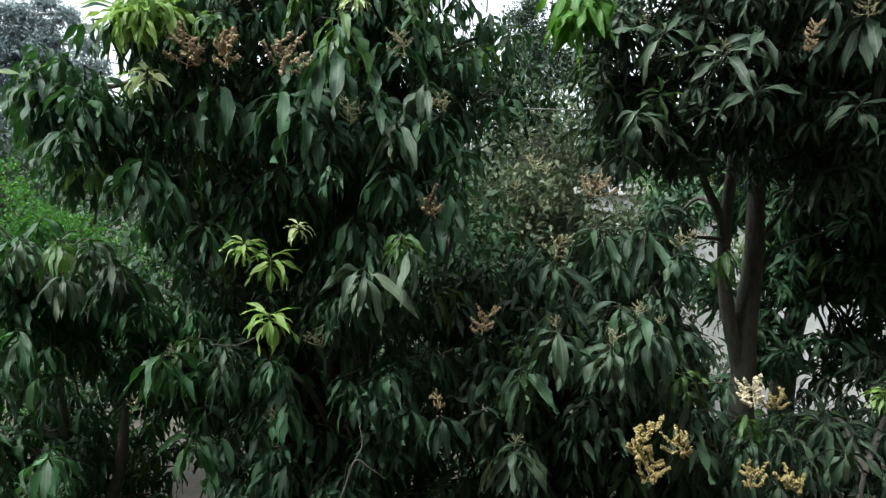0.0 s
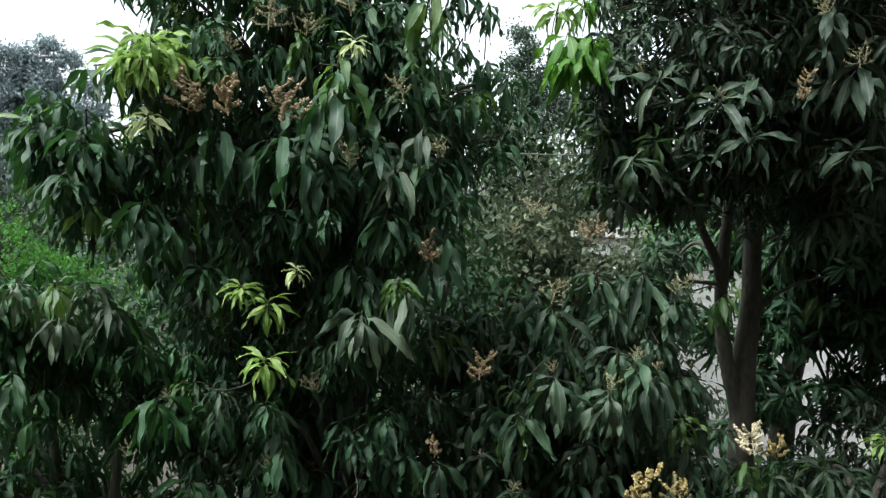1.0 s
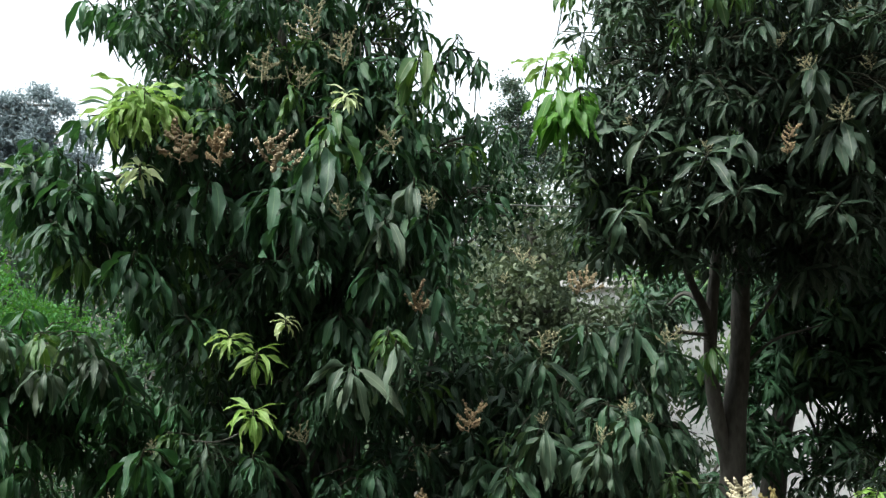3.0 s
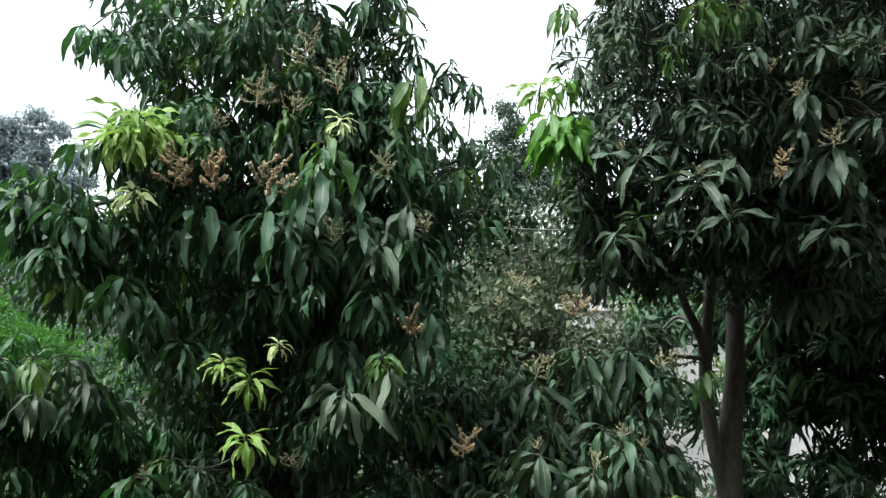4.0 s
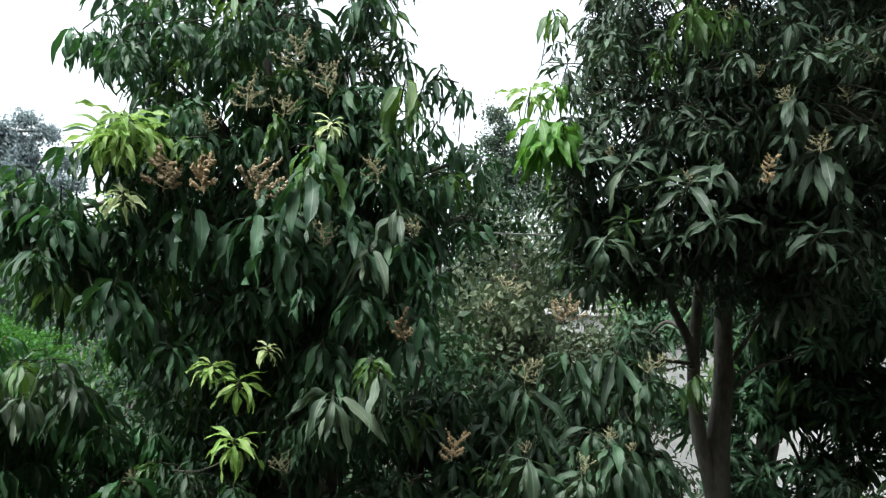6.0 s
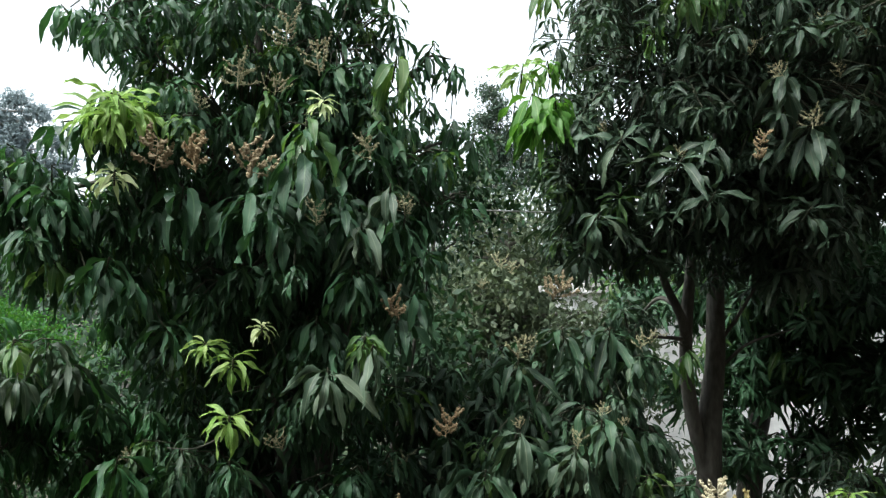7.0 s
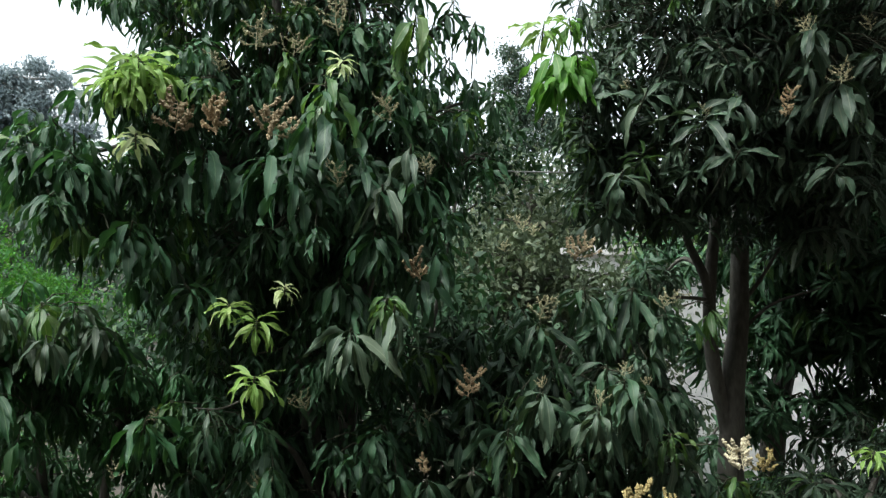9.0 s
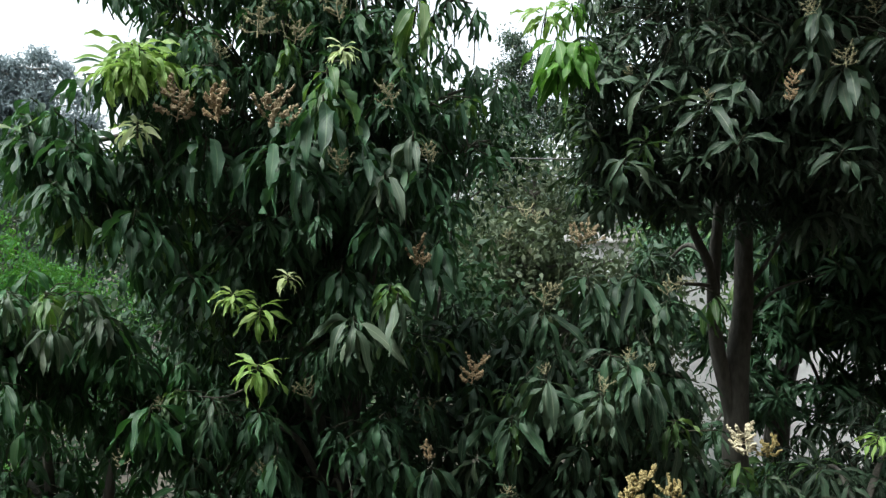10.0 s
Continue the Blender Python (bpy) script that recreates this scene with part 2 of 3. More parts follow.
def whorl(axis, size, starry, count):
    """The leaves round one shoot's tip: rows of (family, which, matrix). They leave the stem in a spiral and hang by their weight."""
    rows, turn = [], rng.uniform(0, math.tau)
    axis = Vector(axis).normalized()
    tilt = Matrix.Identity(4)
    if starry:
        tilt = Vector((0, 0, 1)).rotation_difference((axis * 0.75 + Vector((0, 0, 0.25))).normalized()).to_matrix().to_4x4()
    family = STARRY if starry else HANGING
    for i in range(count):
        az = turn + i * 2.39996 + rng.normal(0, 0.25)
        share = i / count
        out_dir = Vector((math.cos(az), math.sin(az), 0)) + axis * (0.0 if starry else 0.35)
        out_dir.z = 0
        az = math.atan2(out_dir.y, out_dir.x) - math.pi / 2
        which = int(np.clip(rng.normal((2 if starry else 3.5) + 9 * (1 - share), 2.6), 0, 13))
        length = size * (0.78 + 0.42 * math.sin(math.pi * (0.25 + 0.6 * (1 - share)))) * rng.uniform(0.75, 1.12)
        root = -axis * (0.085 * (1 - share) * size / 0.2)
        m = (Matrix.Translation(root) @ tilt @ Matrix.Rotation(az, 4, "Z") @ Matrix.Rotation(rng.normal(0, 0.14), 4, "X") @ Matrix.Rotation(rng.normal(0, 0.22), 4, "Y")
             @ Matrix.Diagonal((length * rng.uniform(0.85, 1.15), length, length, 1)))
        rows.append((family, which, m))
    return rows


class Foliage:
    """Collects many leaves and joins them into one mesh."""

    def __init__(self):
        self.v, self.q, self.uv, self.mat, self.count = [], [], [], [], 0

    def add(self, shape, m, slot=0):
        v, q, uv = shape
        a = np.array(m)
        self.v.append(v @ a[:3, :3].T + a[:3, 3])
        self.q.append(q + self.count)
        self.uv.append(uv)
        self.mat.append(np.full(len(q), slot))
        self.count += len(v)

    def add_many(self, shapes, places, size, pitch):
        """Leaflets at all the places, each turned and scaled by chance."""
        n = len(places)
        az, tip, roll = rng.uniform(0, math.tau, n), rng.normal(pitch, 0.6, n), rng.normal(0, 0.5, n)
        ca, sa, ct, st, cr, sr = np.cos(az), np.sin(az), np.cos(tip), np.sin(tip), np.cos(roll), np.sin(roll)
        ahead = np.stack([-sa * ct, ca * ct, st], 1)
        flat = np.stack([ca, sa, np.zeros(n)], 1)
        up = np.cross(flat, ahead)
        side = flat * cr[:, None] + up * sr[:, None]
        up = np.cross(side, ahead)
        scale = size * rng.uniform(0.7, 1.3, n)
        pick = rng.integers(0, len(shapes), n)
        for k, (v, q, uv) in enumerate(shapes):
            s = pick == k
            pts = (v[None, :, 0, None] * side[s][:, None] + v[None, :, 1, None] * ahead[s][:, None] + v[None, :, 2, None] * up[s][:, None]) * scale[s][:, None, None] + places[s][:, None]
            count = int(s.sum())
            self.v.append(pts.reshape(-1, 3))
            self.q.append((q[None] + (np.arange(count) * len(v))[:, None, None] + self.count).reshape(-1, 4))
            self.uv.append(np.tile(uv, (count, 1)))
            self.mat.append(np.zeros(count * len(q), int))
            self.count += count * len(v)

    def mesh(self, name, mats):
        return mesh_from(name, np.concatenate(self.v), np.concatenate(self.q), mats, np.concatenate(self.uv), np.concatenate(self.mat))


def panicle_mesh(name, mat, seed, full):
    """A flowering spike: a stem with side sprays that carry tiny buds, 0.2 m tall."""
    r = random.Random(seed)
    verts, quads, mats, count = [], [], [], 0

    def put(v, q, slot):
        nonlocal count
        verts.append(np.asarray(v))
        quads.append(np.asarray(q) + count)
        mats.append(np.full(len(q), slot))
        count += len(v)

    lean = Vector((r.uniform(-0.08, 0.08), r.uniform(-0.08, 0.08), 0))
    tall = 0.125
    stem = [Vector((0, 0, tall * s)) + lean * s * s for s in (0, 0.25, 0.5, 0.75, 1)]
    put(*tube(stem, [0.0034, 0.003, 0.0024, 0.0018, 0.0012], 5), 0)
    for i in range(13):
        s = 0.06 + 0.94 * (i + r.uniform(-0.4, 0.4)) / 12
        root = Vector((0, 0, tall * s)) + lean * s * s
        az = i * 2.4 + r.uniform(-0.7, 0.7)
        length = (0.095 * (1 - 0.4 * s) + 0.012) * r.uniform(0.3, 1.25)
        out = Vector((math.cos(az), math.sin(az), 0))
        mid = root + out * length * 0.55 + Vector((0, 0, length * r.uniform(0.0, 0.35)))
        tip = mid + out * length * 0.35 + Vector((0, 0, length * r.uniform(0.1, 0.75)))
        put(*tube([root, mid, tip], [0.0022, 0.0019, 0.0013], 4), 0)
        for j in range(int((7 + length * 190) * full)):
            f = 0.28 + 0.74 * r.random()
            c = (root.lerp(mid, f * 2) if f < 0.5 else mid.lerp(tip, f * 2 - 1)) + Vector([r.gauss(0, 0.0042) for _ in range(3)])
            d = r.uniform(0.0024, 0.0066) * full ** 0.4
            squash = [r.uniform(0.6, 1.5) for _ in range(3)]
            v = [c + Vector((o[0] * squash[0], o[1] * squash[1], o[2] * squash[2])) * d for o in ((1, 0, 0), (0, 1, 0), (-1, 0, 0), (0, -1, 0), (0, 0, 1.2), (0, 0, -1.0))]
            put([tuple(p) for p in v], [(0, 1, 4, 4), (1, 2, 4, 4), (2, 3, 4, 4), (3, 0, 4, 4), (1, 0, 5, 5), (2, 1, 5, 5), (3, 2, 5, 5), (0, 3, 5, 5)], 0)
    me = bpy.data.meshes.new(name)
    me.from_pydata([tuple(p) for p in np.concatenate(verts)], [], [tuple(dict.fromkeys(int(i) for i in q)) for q in np.concatenate(quads)])
    me.materials.append(mat)
    me.update()
    return me


PANICLES = [[panicle_mesh("flower_panicle", mat, 11 + 7 * i + k, (1.7, 1.8, 2.2, 0.8, 2.2)[i]) for k in range(3)] for i, mat in enumerate(BLOOM)]
SHOOT_MATS = [MATURE, MIDDLE, YOUNG, PALE, MATURE, FRESH, SUNLIT]


def mango_tree(label, base, lobes, shoots, flowers, stems, starry, density=1.0, size=0.158, nearest=300, tint=None, seed=1, fresh=0.0):
    """A mango tree with its trunk, limbs, twigs, flowering spikes and leaves. stems: lines of (points, radii) in the world."""
    global rng
    rng = np.random.default_rng(seed)
    tree = new("mango_tree")
    tree.location = base
    tagged(tree, label, "tree", "mango trees")
    base = Vector(base)
    mature = tint or MATURE
    for i, (points, radii) in enumerate(stems):
        line = bend([Vector(p) - base for p in points])
        rr = np.interp(np.linspace(0, 1, len(line)), np.linspace(0, 1, len(radii)), radii)
        v, q = tube(line, rr, 12, 0.25)
        child("trunk" if i == 0 else "limb" if radii[0] >= 0.02 else "twig", mesh_from("trunk", v, q, [BARK]), tree)
    hub = [Vector(p) for points, radii in stems if radii[0] >= 0.03 for p in points[-2:]]
    tips = []
    for x, y, z, *rest in lobes:
        rx, rz, dens = rest
        ry = 0.25 + 0.6 * rx
        c = Vector((x, y, z))
        start = min(hub, key=lambda h: (h - c).length + 0.6 * max(0, h.z - c.z))
        middle = start.lerp(c, 0.55) + Vector((0, 0, 0.10))
        line = bend([start - base, middle - base, c - base], 4)
        v, q = tube(line, np.linspace(0.021, 0.008, len(line)), 8, 0.2)
        child("limb", mesh_from("limb", v, q, [BARK]), tree)
        area = (rx * rz + ry * rz + rx * ry) * 4.2
        for _ in range(int(area * 9.6 * dens * density)):
            d = Vector(rng.normal(0, 1, 3)).normalized()
            f = 1.02 - 0.5 * rng.random() ** 1.7
            spray = c + Vector((d.x * rx * f, d.y * ry * f, d.z * rz * f))
            for _ in range(int(rng.integers(2, 6))):
                o = Vector(rng.normal(0, 0.075, 3))
                tips.append((spray + o - d * 0.04 * rng.random(), (d + o * 3).normalized(), c, dens))
        for _ in range(int(area * 7.5 * dens * density)):
            d = Vector(rng.normal(0, 1, 3)).normalized()
            f = 0.85 - 0.55 * rng.random()
            tips.append((c + Vector((d.x * rx * f, d.y * ry * f, d.z * rz * f)), d, c, dens))
    twigs_v, twigs_q, n = [], [], 0
    leaves, joined = [], Foliage()

    def twig(p, c, r=0.003, start=0.45):
        nonlocal n
        mid = c.lerp(p, 0.6 + 0.25 * start) + Vector((0, 0, 0.03))
        v, q = tube([c.lerp(p, start) - base, mid - base, p - base], [r * 1.7, r * 1.3, r], 5)
        twigs_v.append(v)
        twigs_q.append(np.array(q) + n)
        n += len(v)

    singles = 0
    crown_rng = rng
    for x, y, z, scale, kind in shoots:
        rng = np.random.default_rng(int(abs(x) * 1000 + z * 7000))
        p = Vector((x, y, z))
        c = min((Vector(l[:3]) for l in lobes), key=lambda k: (k - p).length)
        young_tuft = kind in (2, 3) and scale < 0.8
        axis = Vector((0.1, -0.8, 0.6)) if kind == 4 else Vector((0.1, -0.3, 1)) if young_tuft else (p - c).normalized() * 0.5 + Vector((0, -0.25, 0.75))
        twig(p, p + Vector((0, 0.4, -0.18)), 0.002, 0.0)
        v, q = tube([-axis.normalized() * 0.12 * scale, -axis.normalized() * 0.05 * scale, Vector((0, 0, 0))], [0.0045, 0.004, 0.003], 6)
        shoot = child("leafy_shoot", mesh_from("leafy_shoot", v, q, [TWIG]), tree, p - base)
        if kind in (1, 2, 3, 5, 6):
            tagged(shoot, ("", "shoot of half-grown yellowish green leaves", "shoot of fresh lime-green young leaves", "shoot tip of new pale leaves", "", "shoot of broad fresh green leaves", "shoot of grown leaves painted paler as if lit")[kind])
        count = 18 if young_tuft else (11, 12, 14, 8, 11, 14, 11)[kind]
        for family, which, m in whorl(axis, 0.2 * scale, kind == 4 or young_tuft, count):
            leaf = child("leaf", leaf_mesh(family, which, mature if kind in (0, 4) else SHOOT_MATS[kind]), shoot)
            leaf.matrix_basis = m @ Matrix.Diagonal((1.05 if kind in (2, 3) else 1.35 if kind == 5 else 1, 1, 1, 1))
            singles += 1
    rng = crown_rng
    tips.sort(key=lambda row: row[0].y)
    for p, d, c, dens in tips:
        axis = d * 0.6 + Vector((0, -0.1, 0.7))
        twig(p, c)
        rows = whorl(axis, size * (1 - 0.13 * max(0.0, min(2.0, p.z - 3.4))) * rng.uniform(0.62, 1.15), rng.random() < starry, int(rng.integers(9, 14)))
        slot = 1 if rng.random() < 0.03 + fresh * max(0.0, min(1.0, max(p.z - 3.6, -1.5 - 1.5 * p.x))) else 0
        if singles < nearest and p.y < base.y + 0.2:
            v, q = tube([-axis.normalized() * 0.12, -axis.normalized() * 0.05, Vector((0, 0, 0))], [0.0045, 0.004, 0.003], 6)
            shoot = child("leafy_shoot", mesh_from("leafy_shoot", v, q, [TWIG]), tree, p - base)
            for family, which, m in rows:
                leaf = child("leaf", leaf_mesh(family, which, MIDDLE if slot else mature), shoot)
                leaf.matrix_basis = m
                singles += 1
            continue
        for family, which, m in rows:
            back = STARRY_BACK if family is STARRY else HANGING_BACK
            joined.add((back if p.y > c.y + 0.05 else family)[which], Matrix.Translation(p - base) @ m, slot)
    tagged(child("foliage", joined.mesh("foliage", [mature, MIDDLE]), tree), kind="stuff")
    tagged(child("branchwork", mesh_from("branchwork", np.concatenate(twigs_v), np.concatenate(twigs_q), [TWIG]), tree), kind="stuff")
    for i, (x, y, z, scale, hue) in enumerate(flowers):
        rng = np.random.default_rng(int(abs(x) * 1000 + z * 7000))
        f = child("flower_panicle", PANICLES[hue][i % 3], tree)
        f.matrix_basis = Matrix.Translation(Vector((x, y, z - 0.06 * scale)) - base) @ Euler((rng.normal(0.1, 0.25), rng.normal(0, 0.25), rng.uniform(0, 6))).to_matrix().to_4x4() @ Matrix.Scale(scale * 1.1, 4)
        tagged(f, ("brown-yellow flower spike", "russet flower spike", "straw-yellow flower spike", "pale greenish flower spike", "cream flower spike")[hue])
    return tree


def leafy_tree(name, label, category, base, lobes, mat, bark, leaf_size, per_area, trunk_radius, lean=(0, 0), group="", droop=-0.3):
    """A tree or shrub of small leaves: trunk, a limb to each clump, and clumps of leaflets on sprays."""
    global rng
    rng = np.random.default_rng(int(abs(base[0]) * 100 + base[1]))
    tree = new(name)
    tree.location = base
    tagged(tree, label, category, group)
    base = Vector(base)
    top = max(Vector(l[:3]).z for l in lobes) - base.z
    mid_x = sum(l[0] for l in lobes) / len(lobes) - base.x
    mid_y = sum(l[1] for l in lobes) / len(lobes) - base.y
    spine = bend([(0, 0, -0.1), (mid_x * 0.3 + lean[0], mid_y * 0.3, top * 0.35), (mid_x * 0.7, mid_y * 0.7 + lean[1], top * 0.7), (mid_x, mid_y, top)])
    v, q = tube(spine, np.linspace(trunk_radius, trunk_radius * 0.25, len(spine)), 10, 0.2)
    child("trunk", mesh_from("trunk", v, q, [bark]), tree)
    crown = Foliage()
    for x, y, z, rx, *rest in lobes:
        ry, rz = rest or (rx, 0.75 * rx)
        c = Vector((x, y, z)) - base
        root = min(spine, key=lambda s: (s - c).length + 1.0 * max(0, s.z - c.z + 0.3 * rz))
        line = bend([root, root.lerp(c, 0.5) + Vector((0, 0, 0.08 * rz)), c], 4)
        v, q = tube(line, np.linspace(trunk_radius * 0.4, trunk_radius * 0.1, len(line)), 6, 0.2)
        child("limb", mesh_from("limb", v, q, [bark]), tree)
        area = (rx * rz + ry * rz + rx * ry) * 4.2
        clumps = max(6, int(area * per_area * 0.25 / leaf_size ** 2))
        d = rng.normal(0, 1, (clumps, 3))
        d /= np.linalg.norm(d, axis=1)[:, None]
        f = 1.05 - 0.6 * rng.random(clumps) ** 1.5 + rng.normal(0, 0.06, clumps)
        p = np.array(c) + d * (rx, ry, rz) * f[:, None]
        p = np.repeat(p, 16, 0) + rng.normal(0, leaf_size * 1.4, (clumps * 16, 3)) * (1, 1, 0.7)
        crown.add_many(SMALL, p, leaf_size, droop)
    tagged(child("crown", crown.mesh("crown", [mat]), tree), kind="stuff")
    return tree


def scatter_lobes(centre, spread, radius, count, seed):
    """Clumps of a crown, strewn about its centre."""
    r = random.Random(seed)
    rows = []
    for _ in range(count):
        x, y, z = (centre[i] + spread[i] * max(-1, min(1, r.gauss(0, 0.55))) for i in range(3))
        k = radius * r.uniform(0.7, 1.25)
        rows.append((x, y, z, k * r.uniform(0.9, 1.3), k, k * r.uniform(0.6, 0.9)))
    return rows


def tufted(lobes, seed):
    """Each clump of a crown broken up into loose tufts."""
    r = random.Random(seed)
    rows = []
    for x, y, z, k in lobes:
        for _ in range(5):
            d = Vector((r.gauss(0, 1), r.gauss(0, 1), r.gauss(0, 1))).normalized() * k * r.uniform(0.35, 0.95)
            q = k * r.uniform(0.24, 0.46)
            rows.append((x + d.x, y + d.y, z + d.z * 0.85, q * 1.2, q, q * 0.8))
    return rows


# ---- ground ----
def ground():
    n, reach = 72, 900.0
    ax = np.sign(np.linspace(-1, 1, n)) * np.abs(np.linspace(-1, 1, n)) ** 3 * reach
    gx, gy = np.meshgrid(ax, ax)
    gz = np.array([[0.06 * noise.noise(Vector((x * 0.6, y * 0.6, 0))) - 0.03 for x in ax] for y in ax])
    verts = np.stack([gx, gy, gz], -1).reshape(-1, 3)
    idx = np.arange(n * n).reshape(n, n)
    quads = np.stack([idx[:-1, :-1], idx[:-1, 1:], idx[1:, 1:], idx[1:, :-1]], -1).reshape(-1, 4)
    return tagged(new("ground", mesh_from("ground", verts, quads, [SOIL])), "dark brown garden soil under the trees", "ground", kind="structure")


ground()


def box(bm, x0, y0, z0, x1, y1, z1, bevel=0.01):
    made = bmesh.ops.create_cube(bm, size=1.0, matrix=Matrix.Translation(((x0 + x1) / 2, (y0 + y1) / 2, (z0 + z1) / 2)) @ Matrix.Diagonal((x1 - x0, y1 - y0, z1 - z0, 1)))
    if bevel:
        edges = list({e for v in made["verts"] for e in v.link_edges})
        bmesh.ops.bevel(bm, geom=edges, offset=bevel, segments=2, affect="EDGES")


def part(name, bm, material, parent, label=""):
    me = bpy.data.meshes.new(name)
    bm.to_mesh(me)
    bm.free()
    me.materials.append(material)
    ob = child(name, me, parent)
    return tagged(ob, label)


def house():
    home = new("house")
    home.location = (6.0, 13.0, 0)
    tagged(home, "low pale plastered house behind the mango trees", "house")
    for name, box_size in (("front_wall", (-3.4, -2.0, 0, 4.5, -1.77, 3.15)), ("side_wall", (-3.4, -1.77, 0, -3.17, 2.0, 3.15)),
                           ("side_wall", (4.27, -1.77, 0, 4.5, 2.0, 3.15)), ("back_wall", (-3.17, 1.77, 0, 4.27, 2.0, 3.15))):
        bm = bmesh.new()
        box(bm, *box_size)
        part(name, bm, PLASTER, home)
    bm = bmesh.new()
    box(bm, -3.6, -2.25, 3.15, 4.7, 2.25, 3.30, 0.015)
    part("roof", bm, SLAB, home, "flat concrete roof slab")


house()


# unseen house added behind the camera, walls sized to darken the low leaves
def shading_house():
    home = new("house")
    home.location = (0, -4.6, 0)
    tagged(home, "plain brown rendered house added unseen to shade the mango trees", "house")
    for name, box_size in (("front_wall", (-9, 3.55, 0, 9, 3.8, 8.0)), ("back_wall", (-9, -3.0, 0, 9, -2.75, 8.0)),
                           # the wing is added out of view to shade the right-hand trees
                           ("shading_wing", (4.5, 3.8, 0, 4.75, 11.2, 7.0)), ("side_wall", (-9, -2.75, 0, -8.75, 3.55, 8.0)), ("side_wall", (8.75, -2.75, 0, 9, 3.55, 8.0))):
        bm = bmesh.new()
        box(bm, *box_size)
        part(name, bm, BRICK, home)
    bm = bmesh.new()
    box(bm, -9.2, -3.2, 8.0, 9.2, 4.0, 8.2, 0.015)
    part("roof", bm, SLAB, home, "flat concrete roof slab")


shading_house()

# ---- crowns: clumps (place, radii, fullness), shoots (place, size, age), flower spikes (place, size, hue) ----
LOBES_A_TOP = [
    (-0.84, 3.90, 4.55, 0.56, 0.5, 0.85),
    (-1.27, 3.75, 4.62, 0.19, 0.20, 0.8),
    (-1.18, 3.85, 4.90, 0.28, 0.32, 0.5),
    (-0.24, 3.85, 4.78, 0.20, 0.30, 0.7),
    (-1.09, 3.70, 4.24, 0.19, 0.25, 1),
    (-0.62, 4.20, 4.20, 0.34, 0.32, 1),
    (-0.10, 3.80, 3.79, 0.2, 0.26, 0.65),
    (-0.88, 4.00, 5.20, 0.6, 0.5, 0.5),
    (-0.34, 3.80, 4.39, 0.30, 0.42, 0.75),
    (-0.75, 3.80, 3.91, 0.6, 0.42, 1),
    (-0.24, 3.85, 4.05, 0.2, 0.25, 0.4),
]
LOBES_A_LOW = [
    (-1.44, 3.50, 3.45, 0.25, 0.24, 1),
    (-1.22, 3.70, 3.50, 0.22, 0.3, 1),
    (-1.14, 3.60, 3.88, 0.17, 0.26, 1),
    (-1.55, 3.50, 3.61, 0.15, 0.11, 1),
    (-0.49, 3.70, 3.55, 0.52, 0.46, 1),
    (-0.97, 4.25, 3.00, 0.52, 0.5, 1),
    # next three clumps are added, hidden from view, to darken the pocket below
    (-1.50, 4.30, 3.55, 0.40, 0.28, 1.1),
    (-1.95, 4.70, 3.50, 0.36, 0.24, 1),
    (-1.45, 5.10, 3.30, 0.45, 0.35, 1),
    (-0.11, 3.70, 3.45, 0.19, 0.34, 1),
    (0.08, 3.95, 3.60, 0.16, 0.24, 0.8),
    (-0.88, 4.40, 2.24, 0.62, 0.5, 1.1),
    (-0.73, 3.75, 2.36, 0.25, 0.22, 0.7),
    (-0.44, 3.92, 1.98, 0.34, 0.26, 0.75),
    (-0.16, 3.75, 2.36, 0.24, 0.24, 0.7),
    (-0.88, 3.92, 1.85, 0.34, 0.24, 0.75),
    (-0.33, 3.80, 2.72, 0.34, 0.32, 0.9),
    (-0.42, 3.62, 3.04, 0.22, 0.20, 0.7),
    (-0.72, 3.68, 3.28, 0.24, 0.20, 0.7),
    (-0.48, 4.20, 1.55, 0.8, 0.5, 1.2),
    (-1.17, 4.50, 3.78, 0.34, 0.34, 0.9),
    (-0.51, 4.60, 3.85, 0.34, 0.34, 0.9),
    # next three back clumps are added to block light inside the crown
    (-1.00, 5.15, 3.35, 0.60, 0.50, 1),
    (-0.35, 5.15, 3.25, 0.45, 0.45, 0.9),
    (-0.90, 5.10, 2.60, 0.60, 0.45, 0.9),
]
LOBES_C = [
    (0.16, 4.20, 2.65, 0.24, 0.24, 1),
    (0.61, 4.10, 2.58, 0.48, 0.36, 1),
    (0.94, 4.10, 2.83, 0.25, 0.26, 1),
    (0.83, 3.90, 2.17, 0.46, 0.38, 1),
    (0.27, 4.00, 2.23, 0.4, 0.4, 1),
    (0.59, 4.10, 1.65, 0.6, 0.4, 1),
    (1.31, 3.90, 1.97, 0.26, 0.3, 1),
    (1.67, 4.20, 1.67, 0.22, 0.26, 0.9),
    (1.00, 4.00, 2.48, 0.24, 0.26, 1),
    (1.41, 4.50, 2.39, 0.12, 0.22, 0.5),
    (1.14, 4.10, 2.94, 0.15, 0.16, 1),
    (1.04, 4.00, 1.19, 0.75, 0.4, 0.6),
]
LOBES_E = [
    # next two clumps are added out of view to block light from the left
    (-2.88, 4.30, 2.78, 0.5, 0.5, 1),
    (-2.93, 4.30, 1.82, 0.5, 0.5, 1),
    (-1.90, 3.95, 2.60, 0.42, 0.3, 1.1),
    (-2.26, 4.35, 1.92, 0.46, 0.42, 0.8),
    (-1.50, 4.40, 2.35, 0.34, 0.42, 1.1),
    (-1.80, 4.40, 1.60, 0.5, 0.4, 0.8),
    (-1.99, 4.10, 1.11, 0.7, 0.4, 0.5),
    (-1.98, 3.95, 2.89, 0.34, 0.15, 1.3),
    (-2.58, 4.10, 2.92, 0.3, 0.2, 1.2),
]
